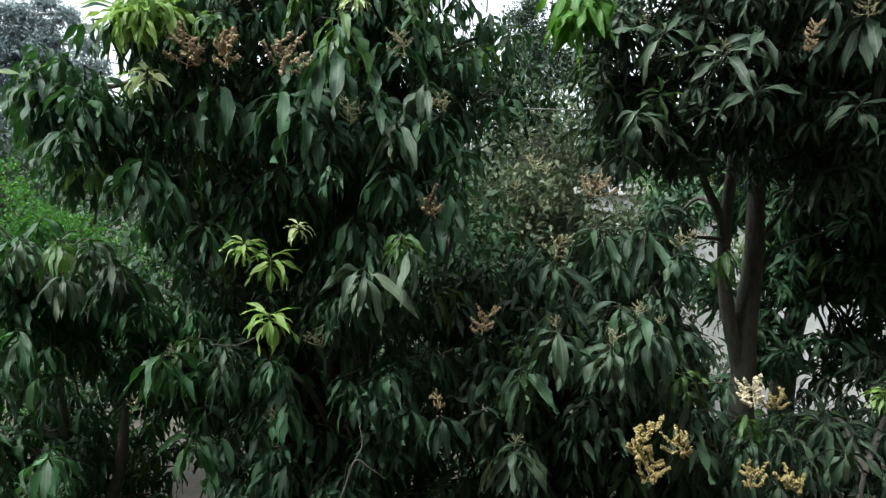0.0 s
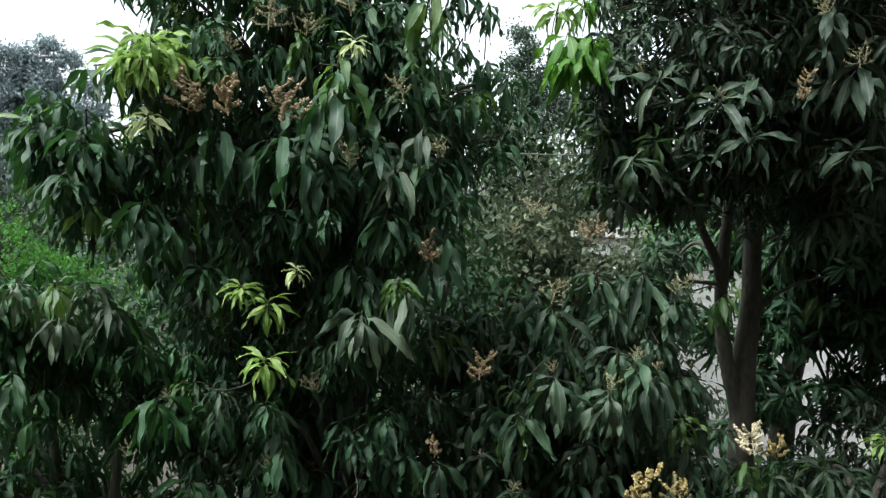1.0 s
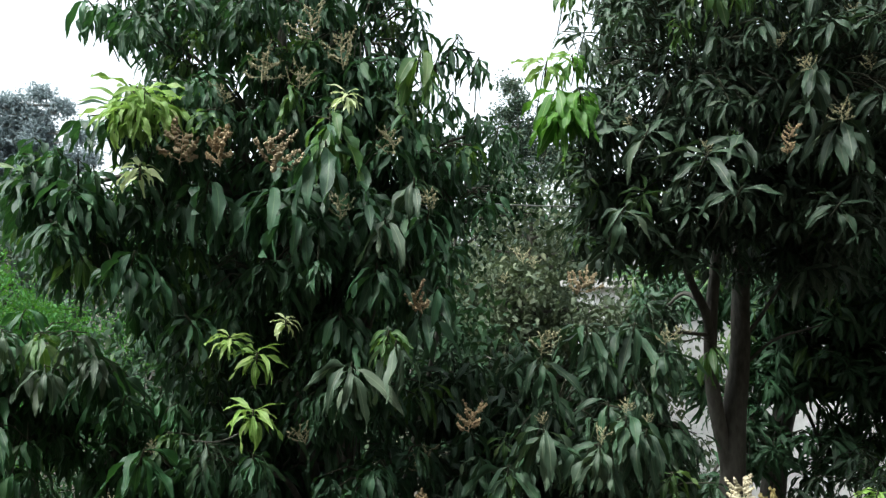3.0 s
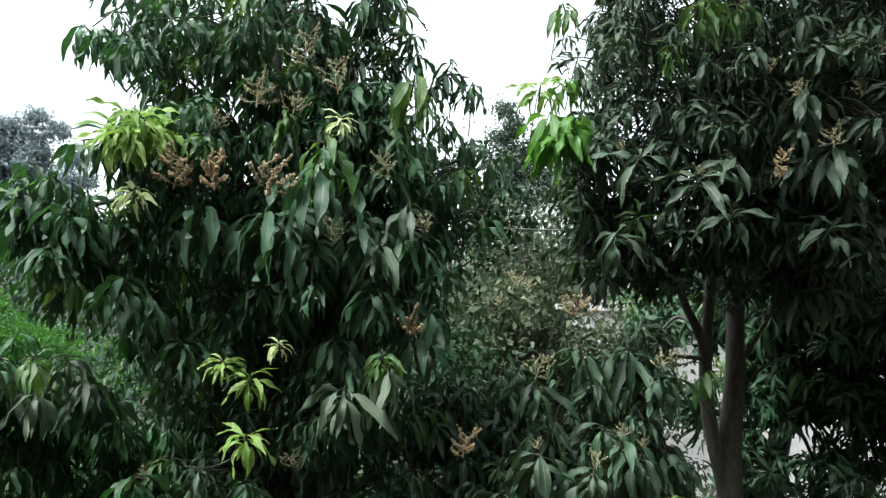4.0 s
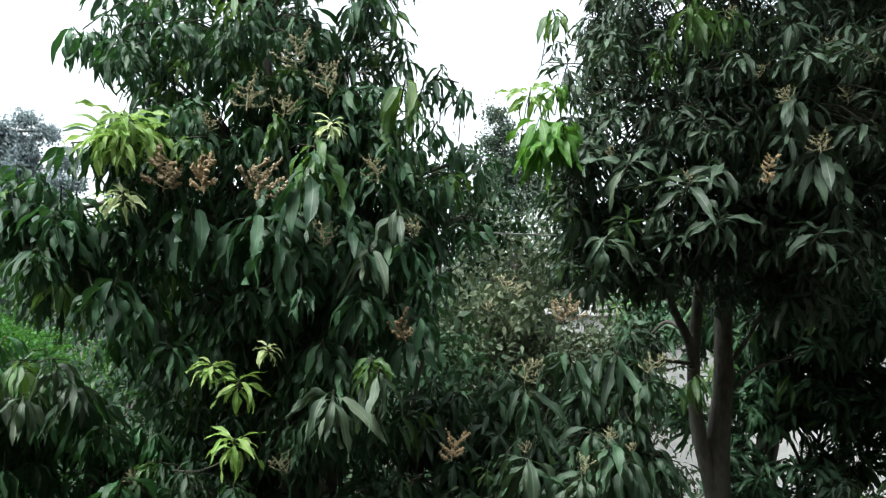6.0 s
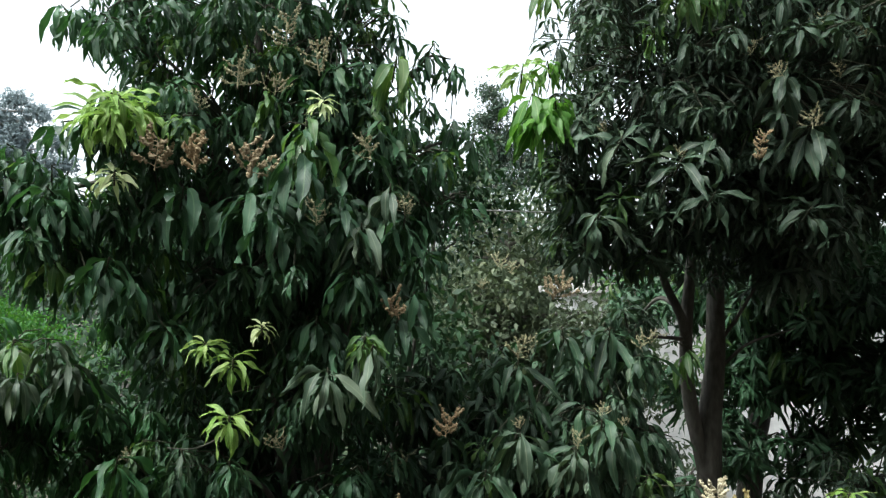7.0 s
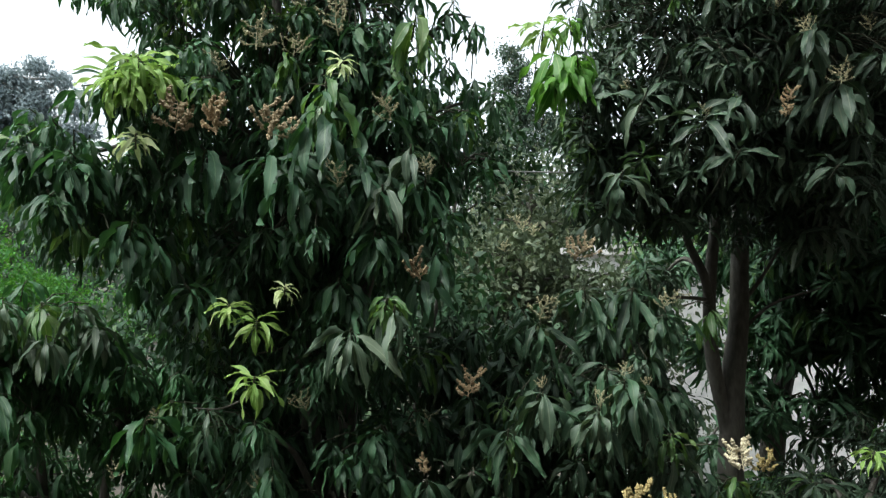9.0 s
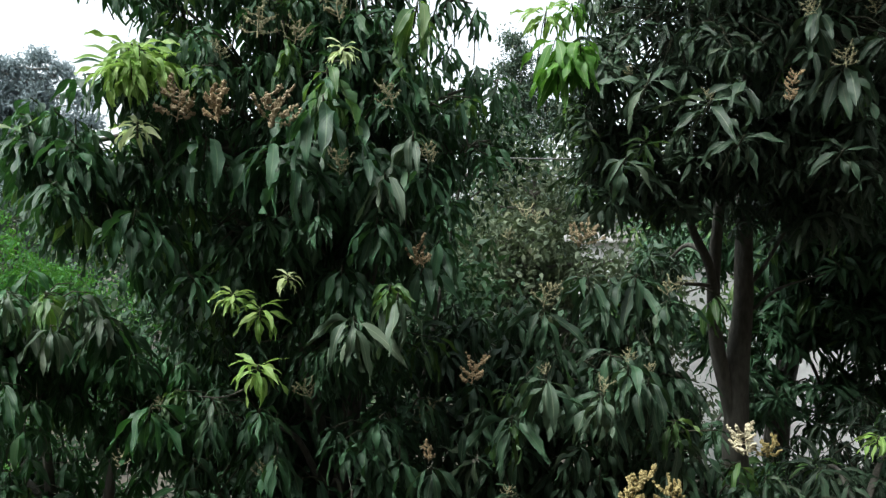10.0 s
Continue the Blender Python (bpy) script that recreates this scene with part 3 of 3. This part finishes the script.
LOBES_B = [
    (1.38, 4.30, 4.43, 0.62, 0.52, 1),
    (1.95, 4.15, 4.38, 0.62, 0.56, 1),
    (0.90, 4.30, 4.09, 0.26, 0.36, 1),
    (0.88, 4.45, 3.52, 0.18, 0.18, 0.9),
    (0.82, 4.40, 3.80, 0.16, 0.20, 0.9),
    (1.01, 4.50, 3.69, 0.26, 0.26, 1),
    (1.54, 4.60, 3.85, 0.46, 0.34, 1),
    (2.06, 4.50, 3.69, 0.44, 0.42, 1),
    (1.15, 4.60, 4.94, 0.34, 0.45, 0.8),
    (1.84, 4.50, 5.19, 0.8, 0.5, 0.7),
    (2.66, 4.60, 4.70, 0.5, 0.6, 0.9),
    (2.51, 5.20, 4.25, 0.8, 0.7, 0.9),
    # clump added past the right edge of view to shade the lower trees
    (3.06, 4.60, 4.06, 0.7, 0.55, 1),
    (1.30, 4.60, 3.49, 0.3, 0.15, 0.9),
    (2.12, 4.90, 3.45, 0.5, 0.16, 1),
    (2.62, 4.70, 4.98, 0.5, 0.45, 1),
    # next four clumps are unseen, added overhead to keep light off the leaves
    (2.90, 6.20, 4.86, 1.0, 0.5, 1),
    (2.88, 7.20, 5.03, 1.0, 0.5, 0.9),
    (1.61, 3.90, 5.36, 1.0, 0.4, 1),
    (2.48, 3.90, 5.25, 0.9, 0.45, 0.9),
    (1.60, 5.55, 3.06, 0.14, 0.12, 0.8),
]
LOBES_G = [
    (2.28, 6.60, 3.29, 0.42, 0.34, 1),
    (2.04, 7.00, 3.24, 0.3, 0.26, 0.8),
    (2.42, 6.20, 2.20, 0.15, 0.4, 1.1),
    (2.65, 6.00, 3.20, 0.42, 0.42, 1),
    (3.05, 5.90, 3.24, 0.42, 0.45, 1),
    (2.63, 6.20, 2.72, 0.3, 0.28, 0.9),
    (3.00, 6.00, 2.67, 0.42, 0.26, 0.8),
    (3.54, 6.00, 2.62, 0.5, 0.6, 0.9),
    # clump added mostly out of view to cut light from the right
    (3.92, 5.70, 3.27, 0.7, 0.6, 1),
    (2.95, 6.10, 1.90, 0.36, 0.12, 0.35),
    (2.62, 6.10, 2.14, 0.2, 0.16, 0.5),
    (3.60, 6.60, 3.40, 0.6, 0.5, 1),
    (3.40, 7.20, 3.95, 0.7, 0.5, 1),
    (2.93, 6.20, 3.78, 0.7, 0.5, 0.8),
    (3.16, 6.20, 2.12, 0.32, 0.14, 0.5),
    (2.46, 6.00, 1.36, 0.35, 0.3, 0.8),
    (1.95, 5.90, 2.47, 0.09, 0.22, 0.7),
    (1.92, 5.70, 1.85, 0.1, 0.14, 0.7),
]
LOBES_F = [
    (2.54, 4.80, 1.66, 0.38, 0.34, 1),
    (2.15, 4.60, 1.49, 0.36, 0.3, 1),
    (2.78, 4.90, 1.94, 0.3, 0.3, 0.9),
    (2.34, 4.90, 1.83, 0.26, 0.16, 0.8),
    (2.13, 4.20, 1.00, 0.5, 0.35, 0.6),
]
SHOOTS_A = [
    (-1.15, 3.15, 3.95, 0.75, 2),
    (-1.07, 3.15, 3.92, 0.75, 2),
    (-1.21, 3.18, 3.91, 0.72, 2),
    (-1.12, 3.10, 3.87, 0.70, 2),
    (-1.03, 3.22, 3.93, 0.70, 2),
    (-1.10, 3.12, 3.95, 0.70, 2),
    (-1.17, 3.12, 3.89, 0.65, 2),
    (-1.12, 3.15, 3.66, 0.5, 3),
    (-0.79, 3.25, 3.00, 0.46, 2),
    (-0.68, 3.25, 2.94, 0.6, 2),
    (-0.67, 3.15, 2.73, 0.64, 2),
    (-0.56, 3.20, 3.07, 0.35, 3),
    (-0.15, 3.00, 3.04, 0.6, 1),
    (-0.40, 3.20, 3.88, 1.15, 1),
    (-0.41, 3.15, 3.76, 1.3, 0),
    (-0.28, 2.95, 2.93, 1.05, 6),
    (-0.21, 3.20, 3.29, 0.8, 0),
    (-0.87, 3.20, 3.61, 1.1, 0),
    (-0.62, 3.20, 3.59, 1.1, 0),
    (-0.03, 3.30, 3.10, 0.9, 0),
    (-0.34, 3.25, 3.97, 0.4, 3),
    (-0.05, 3.40, 4.19, 1.0, 1),
]
FLOWERS_A = [
    (-0.96, 3.12, 3.71, 0.88, 0),
    (-0.80, 3.10, 3.70, 0.85, 1),
    (-0.60, 3.10, 3.68, 0.85, 0),
    (-0.35, 3.15, 3.49, 0.6, 3),
    (-0.15, 3.30, 3.78, 0.7, 3),
    (-0.69, 3.30, 4.07, 0.85, 3),
    (-0.50, 3.35, 4.26, 0.8, 3),
    (-0.36, 3.30, 4.13, 0.9, 3),
    (-0.54, 3.30, 4.03, 0.6, 3),
    (-0.84, 3.30, 3.96, 0.5, 3),
    (-0.03, 3.20, 3.13, 0.6, 1),
    (-0.01, 3.30, 3.54, 0.5, 3),
    (-0.51, 3.42, 2.58, 0.55, 3),
    (-0.02, 3.35, 2.32, 0.45, 1),
    (-0.73, 3.55, 2.20, 0.55, 3),
    (-0.04, 3.65, 2.42, 0.6, 3),
]
SHOOTS_C = [
    (0.71, 3.40, 2.56, 1.1, 0),
    (0.87, 3.45, 2.65, 1.1, 6),
    (0.47, 3.40, 2.59, 1.1, 0),
    (0.33, 3.40, 2.47, 1.0, 0),
    (0.76, 3.50, 2.72, 0.9, 0),
    (0.49, 3.60, 2.90, 1, 0),
    (0.72, 3.80, 3.04, 1.1, 0),
    (0.95, 3.80, 3.04, 1.1, 0),
    (0.35, 3.40, 2.14, 0.9, 0),
    (1.06, 3.70, 2.92, 1, 0),
    (1.05, 3.50, 2.35, 1, 6),
    (0.46, 3.30, 2.64, 1.0, 6),
    (0.79, 3.30, 2.69, 0.95, 0),
    (0.68, 3.30, 2.58, 0.9, 6),
    (0.29, 3.25, 2.17, 1.0, 6),
    (0.90, 3.40, 2.62, 1.1, 0),
    (-0.01, 3.30, 2.29, 0.75, 0),
]
FLOWERS_C = [
    (0.16, 3.35, 2.65, 0.65, 1),
    (0.48, 3.55, 2.95, 0.7, 3),
    (0.68, 3.80, 3.21, 0.75, 0),
    (1.06, 3.70, 2.98, 0.6, 3),
    (0.69, 3.30, 2.60, 0.45, 3),
    (0.79, 3.30, 2.72, 0.35, 3),
    (0.46, 3.30, 2.67, 0.3, 3),
    (0.90, 3.40, 2.65, 0.32, 3),
    (0.29, 3.25, 2.20, 0.3, 3),
    (0.77, 3.20, 2.19, 0.85, 2),
    (0.80, 3.20, 2.08, 0.7, 2),
    (0.99, 3.25, 2.17, 0.65, 2),
    (1.35, 3.50, 2.31, 0.75, 4),
    (1.43, 3.50, 2.29, 0.55, 2),
    (1.30, 3.40, 1.98, 0.6, 2),
    (1.55, 3.50, 1.92, 0.7, 2),
]
SHOOTS_E = [
    (-1.86, 3.60, 3.00, 1.0, 0),
    (-1.69, 3.60, 2.99, 0.95, 1),
    (-1.55, 3.65, 2.95, 1.0, 0),
    (-1.82, 3.70, 2.87, 1.0, 6),
    (-1.67, 3.70, 2.84, 1.0, 0),
    (-1.41, 3.70, 2.82, 1.1, 0),
    (-1.66, 3.40, 2.12, 0.85, 0),
    (-1.57, 3.20, 2.15, 0.95, 0),
    (-1.05, 3.45, 2.16, 1.0, 0),
    (-1.13, 3.30, 2.55, 1.05, 0),
    (-1.30, 3.55, 2.72, 0.85, 0),
    (-1.78, 3.45, 3.00, 0.75, 6),
    (-1.50, 3.50, 2.98, 0.8, 6),
    (-1.78, 3.40, 2.63, 0.9, 0),
    (-1.95, 3.60, 2.85, 0.9, 0),
    (-1.60, 3.45, 2.86, 0.85, 6),
    (-1.42, 3.50, 2.90, 0.8, 6),
]
FLOWERS_E = [
    (-1.34, 3.50, 2.27, 0.4, 3),
    (-1.14, 3.45, 2.52, 0.35, 3),
]
SHOOTS_B = [
    (0.59, 3.85, 4.15, 1.15, 5),
    (0.65, 3.82, 4.08, 0.95, 5),
    (0.58, 3.80, 4.03, 0.9, 5),
    (0.70, 3.85, 4.14, 0.9, 5),
    (0.56, 3.95, 4.31, 0.72, 2),
    (0.69, 4.00, 4.35, 0.72, 5),
    (1.31, 3.80, 4.71, 1.1, 1),
    (1.50, 3.80, 4.69, 0.9, 1),
    (1.20, 3.90, 4.48, 0.7, 1),
    (0.88, 3.70, 3.57, 1.0, 4),
    (1.27, 3.70, 3.83, 1.1, 4),
    (1.00, 3.75, 3.93, 1.0, 4),
    (1.44, 3.75, 3.92, 1.0, 4),
    (1.42, 3.70, 3.67, 0.95, 4),
    (0.83, 3.90, 4.03, 0.9, 4),
    (1.76, 3.70, 4.25, 1.25, 0),
    (1.85, 3.80, 4.60, 1.0, 4),
    (1.88, 3.70, 3.99, 1.15, 0),
    (1.92, 3.80, 3.61, 0.85, 4),
    (0.71, 4.20, 4.81, 0.8, 1),
    (0.79, 4.20, 4.52, 0.8, 4),
]
FLOWERS_B = [
    (1.25, 3.68, 3.84, 0.28, 3),
    (0.90, 3.68, 3.95, 0.3, 3),
    (1.33, 3.75, 4.72, 0.3, 3),
    (1.59, 3.60, 3.89, 0.4, 1),
    (1.58, 3.60, 3.82, 0.38, 1),
    (1.70, 3.60, 4.21, 0.45, 3),
    (1.93, 3.70, 4.47, 0.45, 3),
    (1.99, 3.65, 4.22, 0.45, 3),
    (1.83, 3.60, 3.98, 0.6, 3),
    (1.59, 3.70, 4.33, 0.4, 3),
    (1.50, 3.80, 4.65, 0.45, 3),
    (2.15, 3.70, 4.42, 0.4, 3),
]
SHOOTS_F = [
    (1.97, 3.60, 2.32, 0.5, 2),
    (2.00, 4.20, 2.01, 0.9, 4),
    (1.90, 3.80, 1.98, 1, 0),
]
GUM_LEFT = [
    (-12.95, 26.00, 8.68, 0.55),
    (-12.18, 26.00, 8.06, 0.5),
    (-12.70, 26.00, 7.34, 0.6),
    (-13.43, 26.00, 7.77, 0.7),
    (-11.80, 26.00, 8.61, 0.3),
    (-11.18, 26.30, 7.77, 0.3),
    (-11.46, 26.00, 7.00, 0.45),
    (-12.82, 26.00, 6.26, 0.8),
    (-12.93, 26.00, 4.93, 0.9),
    (-14.14, 26.00, 4.91, 0.9),
    (-11.78, 26.00, 4.59, 0.8),
    (-11.75, 25.60, 5.79, 0.6),
    (-14.34, 26.00, 8.48, 0.8),
    (-14.23, 26.00, 6.51, 0.9),
    (-10.89, 26.30, 7.14, 0.25),
    (-12.35, 26.00, 9.05, 0.3),
]
GUM_MIDDLE = [
    (1.93, 20.00, 8.02, 0.25),
    (2.21, 20.00, 7.49, 0.38),
    (1.75, 20.00, 7.31, 0.3),
    (1.94, 20.00, 6.78, 0.5),
    (2.56, 20.00, 6.93, 0.5),
    (2.15, 20.00, 6.08, 0.7),
    (2.98, 20.00, 6.09, 0.6),
    (1.46, 20.00, 5.79, 0.6),
]
SHOOTS_A_LOW = [
    (-1.58, 3.25, 3.62, 1.0, 0),
    (-1.42, 3.30, 3.70, 0.9, 0),
    (-1.48, 3.20, 3.45, 0.85, 0),
    (-1.36, 3.20, 3.32, 0.65, 1),
    (-1.15, 3.20, 3.33, 1.0, 0),
    (-0.52, 3.20, 3.52, 1.2, 0),
    (-0.67, 3.25, 3.58, 1.1, 0),
    (-0.26, 3.20, 3.52, 0.9, 0),
    (-0.09, 3.30, 3.49, 1.0, 0),
    (-0.98, 3.30, 3.08, 0.9, 0),
    (-0.18, 3.20, 3.47, 0.9, 6),
    (-0.01, 3.30, 3.51, 0.9, 0),
    (-0.19, 3.20, 3.28, 0.85, 0),
    (0.03, 3.30, 3.20, 0.85, 0),
    (-0.07, 3.30, 3.64, 0.9, 6),
    (-0.36, 3.30, 3.10, 0.8, 0),
    (0.09, 3.50, 3.38, 0.8, 0),
    (-0.85, 3.16, 2.60, 0.5, 6),
    (-0.70, 3.30, 2.53, 0.6, 0),
    (-1.09, 3.30, 3.24, 0.9, 0),
    (-0.12, 2.98, 3.01, 0.9, 6),
    (-1.42, 3.60, 2.88, 1.1, 0),
]
SHOOTS_A_EDGE = [
    (0.12, 3.80, 4.37, 0.8, 0),
    (0.22, 3.82, 4.28, 0.75, 0),
    (0.03, 3.80, 4.28, 0.8, 0),
    (-0.04, 3.80, 4.42, 0.8, 0),
    (0.10, 3.85, 4.12, 0.75, 0),
    (0.22, 3.90, 4.03, 0.8, 0),
    (0.33, 4.00, 3.99, 0.8, 0),
    (-0.02, 3.85, 3.98, 0.7, 0),
    (-1.57, 3.70, 4.49, 0.9, 0),
    (-1.44, 3.60, 4.45, 0.85, 0),
    (-1.33, 3.60, 4.40, 0.8, 0),
]

# ---- the mango trees ----
mango_tree("dense mango tree with drooping dark leaves and brown flower spikes", (-0.45, 4.05, 0), LOBES_A_TOP + LOBES_A_LOW, SHOOTS_A + SHOOTS_A_LOW + SHOOTS_A_EDGE, FLOWERS_A,
           [([(-0.45, 4.05, -0.1), (-0.48, 4.1, 0.9), (-0.52, 4.05, 1.9)], [0.10, 0.085, 0.07]),
            ([(-0.50, 4.08, 1.5), (-0.62, 4.1, 2.6), (-0.70, 4.0, 3.6), (-0.75, 4.0, 4.7)], [0.06, 0.045, 0.035, 0.02]),
            ([(-0.50, 4.08, 1.7), (-0.35, 4.0, 2.8), (-0.25, 3.95, 3.9)], [0.05, 0.04, 0.02]),
            ([(-0.25, 3.95, 3.85), (-0.05, 3.85, 4.10), (0.08, 3.82, 4.30), (0.20, 3.82, 4.30)], [0.013, 0.010, 0.007, 0.003]),
            ([(-0.46, 3.55, 1.80), (-0.41, 3.32, 1.96), (-0.36, 3.30, 2.10), (-0.30, 3.30, 2.07), (-0.23, 3.32, 2.01)], [0.006, 0.005, 0.004, 0.003, 0.002]),
            ([(-0.36, 3.30, 2.10), (-0.33, 3.30, 2.17), (-0.345, 3.32, 2.25)], [0.0035, 0.0028, 0.0018]),
            ([(-0.72, 3.45, 2.62), (-0.80, 3.20, 2.60), (-0.90, 3.15, 2.61)], [0.004, 0.003, 0.002]),
            ([(-0.28, 3.95, 3.7), (0.05, 3.92, 3.88), (0.34, 3.98, 3.98)], [0.012, 0.008, 0.003])], 0.12, fresh=0.16)
mango_tree("mango tree on bare grey forked trunk with starry dark leaves", (1.89, 5.1, 0), LOBES_B, SHOOTS_B, FLOWERS_B,
           [([(1.90, 5.1, -0.1), (1.89, 5.1, 1.19), (1.88, 5.1, 2.10), (1.93, 5.1, 2.81), (1.94, 5.1, 3.34), (1.91, 5.0, 4.1)], [0.115, 0.09, 0.075, 0.06, 0.052, 0.03]),
            ([(1.87, 5.1, 2.00), (1.805, 5.08, 2.30), (1.73, 5.05, 2.71), (1.72, 5.0, 3.06), (1.76, 5.0, 3.50)], [0.052, 0.046, 0.042, 0.038, 0.03]),
            ([(1.72, 5.02, 2.86), (1.65, 4.9, 3.05), (1.53, 4.9, 3.33), (1.45, 4.8, 3.8)], [0.03, 0.026, 0.022, 0.012]),
            ([(1.74, 5.05, 2.90), (1.55, 4.8, 2.93), (1.31, 4.6, 2.95)], [0.014, 0.012, 0.006]),
            ([(1.94, 5.1, 2.70), (2.10, 5.0, 2.88), (2.38, 4.95, 2.98)], [0.012, 0.009, 0.004]),
            ([(1.93, 5.1, 2.85), (2.06, 5.05, 3.05), (2.22, 5.0, 3.35)], [0.014, 0.011, 0.008])], 0.7, 1.1, 0.155, tint=DUSTY, seed=2)
mango_tree("dark shaded mango tree standing before the pale house", (2.78, 6.5, 0), LOBES_G, [], [],
           [([(2.70, 6.5, -0.1), (2.72, 6.5, 1.57), (2.85, 6.5, 2.39), (2.9, 6.0, 3.0)], [0.11, 0.095, 0.085, 0.05]),
            ([(2.80, 6.5, 2.2), (3.1, 6.3, 2.6), (3.3, 6.2, 3.2)], [0.06, 0.05, 0.03]),
            ([(2.80, 6.5, 1.95), (3.1, 6.25, 2.12), (3.5, 6.1, 2.3)], [0.02, 0.014, 0.008])], 0.8, 1.1, 0.195)
mango_tree("low spreading mango tree with hanging leaves and straw-yellow flowers", (0.75, 4.15, 0), LOBES_C, SHOOTS_C, FLOWERS_C,
           [([(0.75, 4.15, -0.1), (0.78, 4.2, 0.7), (0.72, 4.15, 1.4)], [0.08, 0.07, 0.05]),
            ([(0.74, 4.17, 1.2), (0.85, 4.15, 1.9), (0.9, 4.1, 2.5)], [0.045, 0.035, 0.02]),
            ([(0.74, 4.17, 1.1), (0.5, 4.1, 1.7), (0.45, 4.1, 2.3)], [0.045, 0.035, 0.02])], 0.12, tint=SOFT)
mango_tree("bushy young mango tree beside a bright green shrub", (-1.9, 4.3, 0), LOBES_E, SHOOTS_E, FLOWERS_E,
           [([(-1.9, 4.3, -0.1), (-1.88, 4.3, 0.7), (-1.92, 4.25, 1.3)], [0.07, 0.06, 0.05]),
            ([(-1.9, 4.28, 1.1), (-1.95, 4.2, 1.8), (-2.0, 4.2, 2.4)], [0.04, 0.03, 0.015]),
            ([(-1.9, 4.28, 1.1), (-1.7, 4.2, 1.7), (-1.58, 4.1, 2.3)], [0.04, 0.03, 0.015])], 0.15, 0.95, tint=LUSH)
mango_tree("small mango tree with a lime-green shoot", (2.1, 4.3, 0), LOBES_F, SHOOTS_F, [],
           [([(2.1, 4.3, -0.1), (2.08, 4.3, 0.6), (2.05, 4.25, 1.1)], [0.05, 0.045, 0.035]),
            ([(2.07, 4.28, 0.9), (2.2, 4.3, 1.4), (2.25, 4.3, 1.7)], [0.03, 0.02, 0.012])], 0.6, tint=DUSTY)

# ---- behind them ----
leafy_tree("shrub", "bright green feathery shrub behind the young mango tree", "shrub", (-4.3, 8.2, 0),
           scatter_lobes((-4.15, 8.2, 2.15), (1.3, 0.6, 0.85), 0.5, 30, 3), BUSH, TWIG, 0.045, 0.34, 0.07)
# shrub added as a dark backing for holes in the mango crown
leafy_tree("shrub", "dark leafy shrub added to darken gaps behind the mango trees", "shrub", (-1.0, 7.2, 0),
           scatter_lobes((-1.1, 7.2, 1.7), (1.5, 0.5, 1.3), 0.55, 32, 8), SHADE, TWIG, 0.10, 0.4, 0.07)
olive_tree = leafy_tree("broadleaf_tree", "dull olive-green fine-leaved tree between the mango trees", "tree", (1.0, 9.0, 0),
           scatter_lobes((1.1, 9.0, 2.7), (1.4, 0.6, 1.4), 0.34, 58, 5) + [(2.45, 8.8, 2.85, 0.28), (2.3, 8.9, 2.7, 0.36)], OLIVE, BARK, 0.09, 0.6, 0.07)
for k, (x, y, z, size) in enumerate([(0.94, 8.3, 3.40, 1.2), (1.04, 8.3, 3.36, 0.9), (0.76, 8.4, 3.20, 0.8)]):
    spray = child("flower_panicle", PANICLES[3][k], olive_tree, Vector((x, y, z)) - olive_tree.location)
    spray.scale = (size, size, size)
    tagged(spray, "pale yellow-green flower spray")
leafy_tree("broadleaf_tree", "dark rounded tree in the distance", "tree", (2.3, 17.6, 0),
           scatter_lobes((2.3, 17.6, 3.0), (1.2, 0.8, 2.0), 0.8, 16, 26), WOODS, BARK, 0.2, 0.4, 0.14)
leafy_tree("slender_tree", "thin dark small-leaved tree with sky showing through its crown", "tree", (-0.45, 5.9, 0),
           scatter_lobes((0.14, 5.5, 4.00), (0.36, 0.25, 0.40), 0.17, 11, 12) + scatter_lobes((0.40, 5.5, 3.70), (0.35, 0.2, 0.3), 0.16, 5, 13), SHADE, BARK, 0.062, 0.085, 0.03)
leafy_tree("gum_tree", "tall hazy grey-green gum tree far behind the garden", "tree", (-13.6, 26, 0), tufted(GUM_LEFT, 4), HAZED_GUM, GUM_BARK, 0.13, 4.5, 0.09)
leafy_tree("gum_tree", "thin grey-green gum tree showing above the olive tree", "tree", (2.2, 20, 0), tufted(GUM_MIDDLE, 6), WOODS, GUM_BARK, 0.10, 2.2, 0.05)
for i, (x, y, h) in enumerate([(-16, 33, 4.0), (-9.4, 18, 5.2), (-6.5, 22, 3.6), (-2, 24, 4.0), (2.5, 24, 4.2), (12, 26, 4.6)]):
    leafy_tree("broadleaf_tree", "dark rounded tree in the distance", "tree", (x, y, 0),
               scatter_lobes((x, y, h * 0.55), (2.3, 1.2, h * 0.4), 1.1, 16, 20 + i), WOODS, BARK, 0.24, 0.35, 0.16)

v, q = tube(bend([(-0.28, 4.0, 3.62), (0.8, 4.55, 3.645), (1.93, 5.12, 3.71)], 12), [0.004] * 25, 6)
tagged(new("cable", mesh_from("cable", v, q, [CABLE])), "thin pale cable strung between two mango trees", "cable")
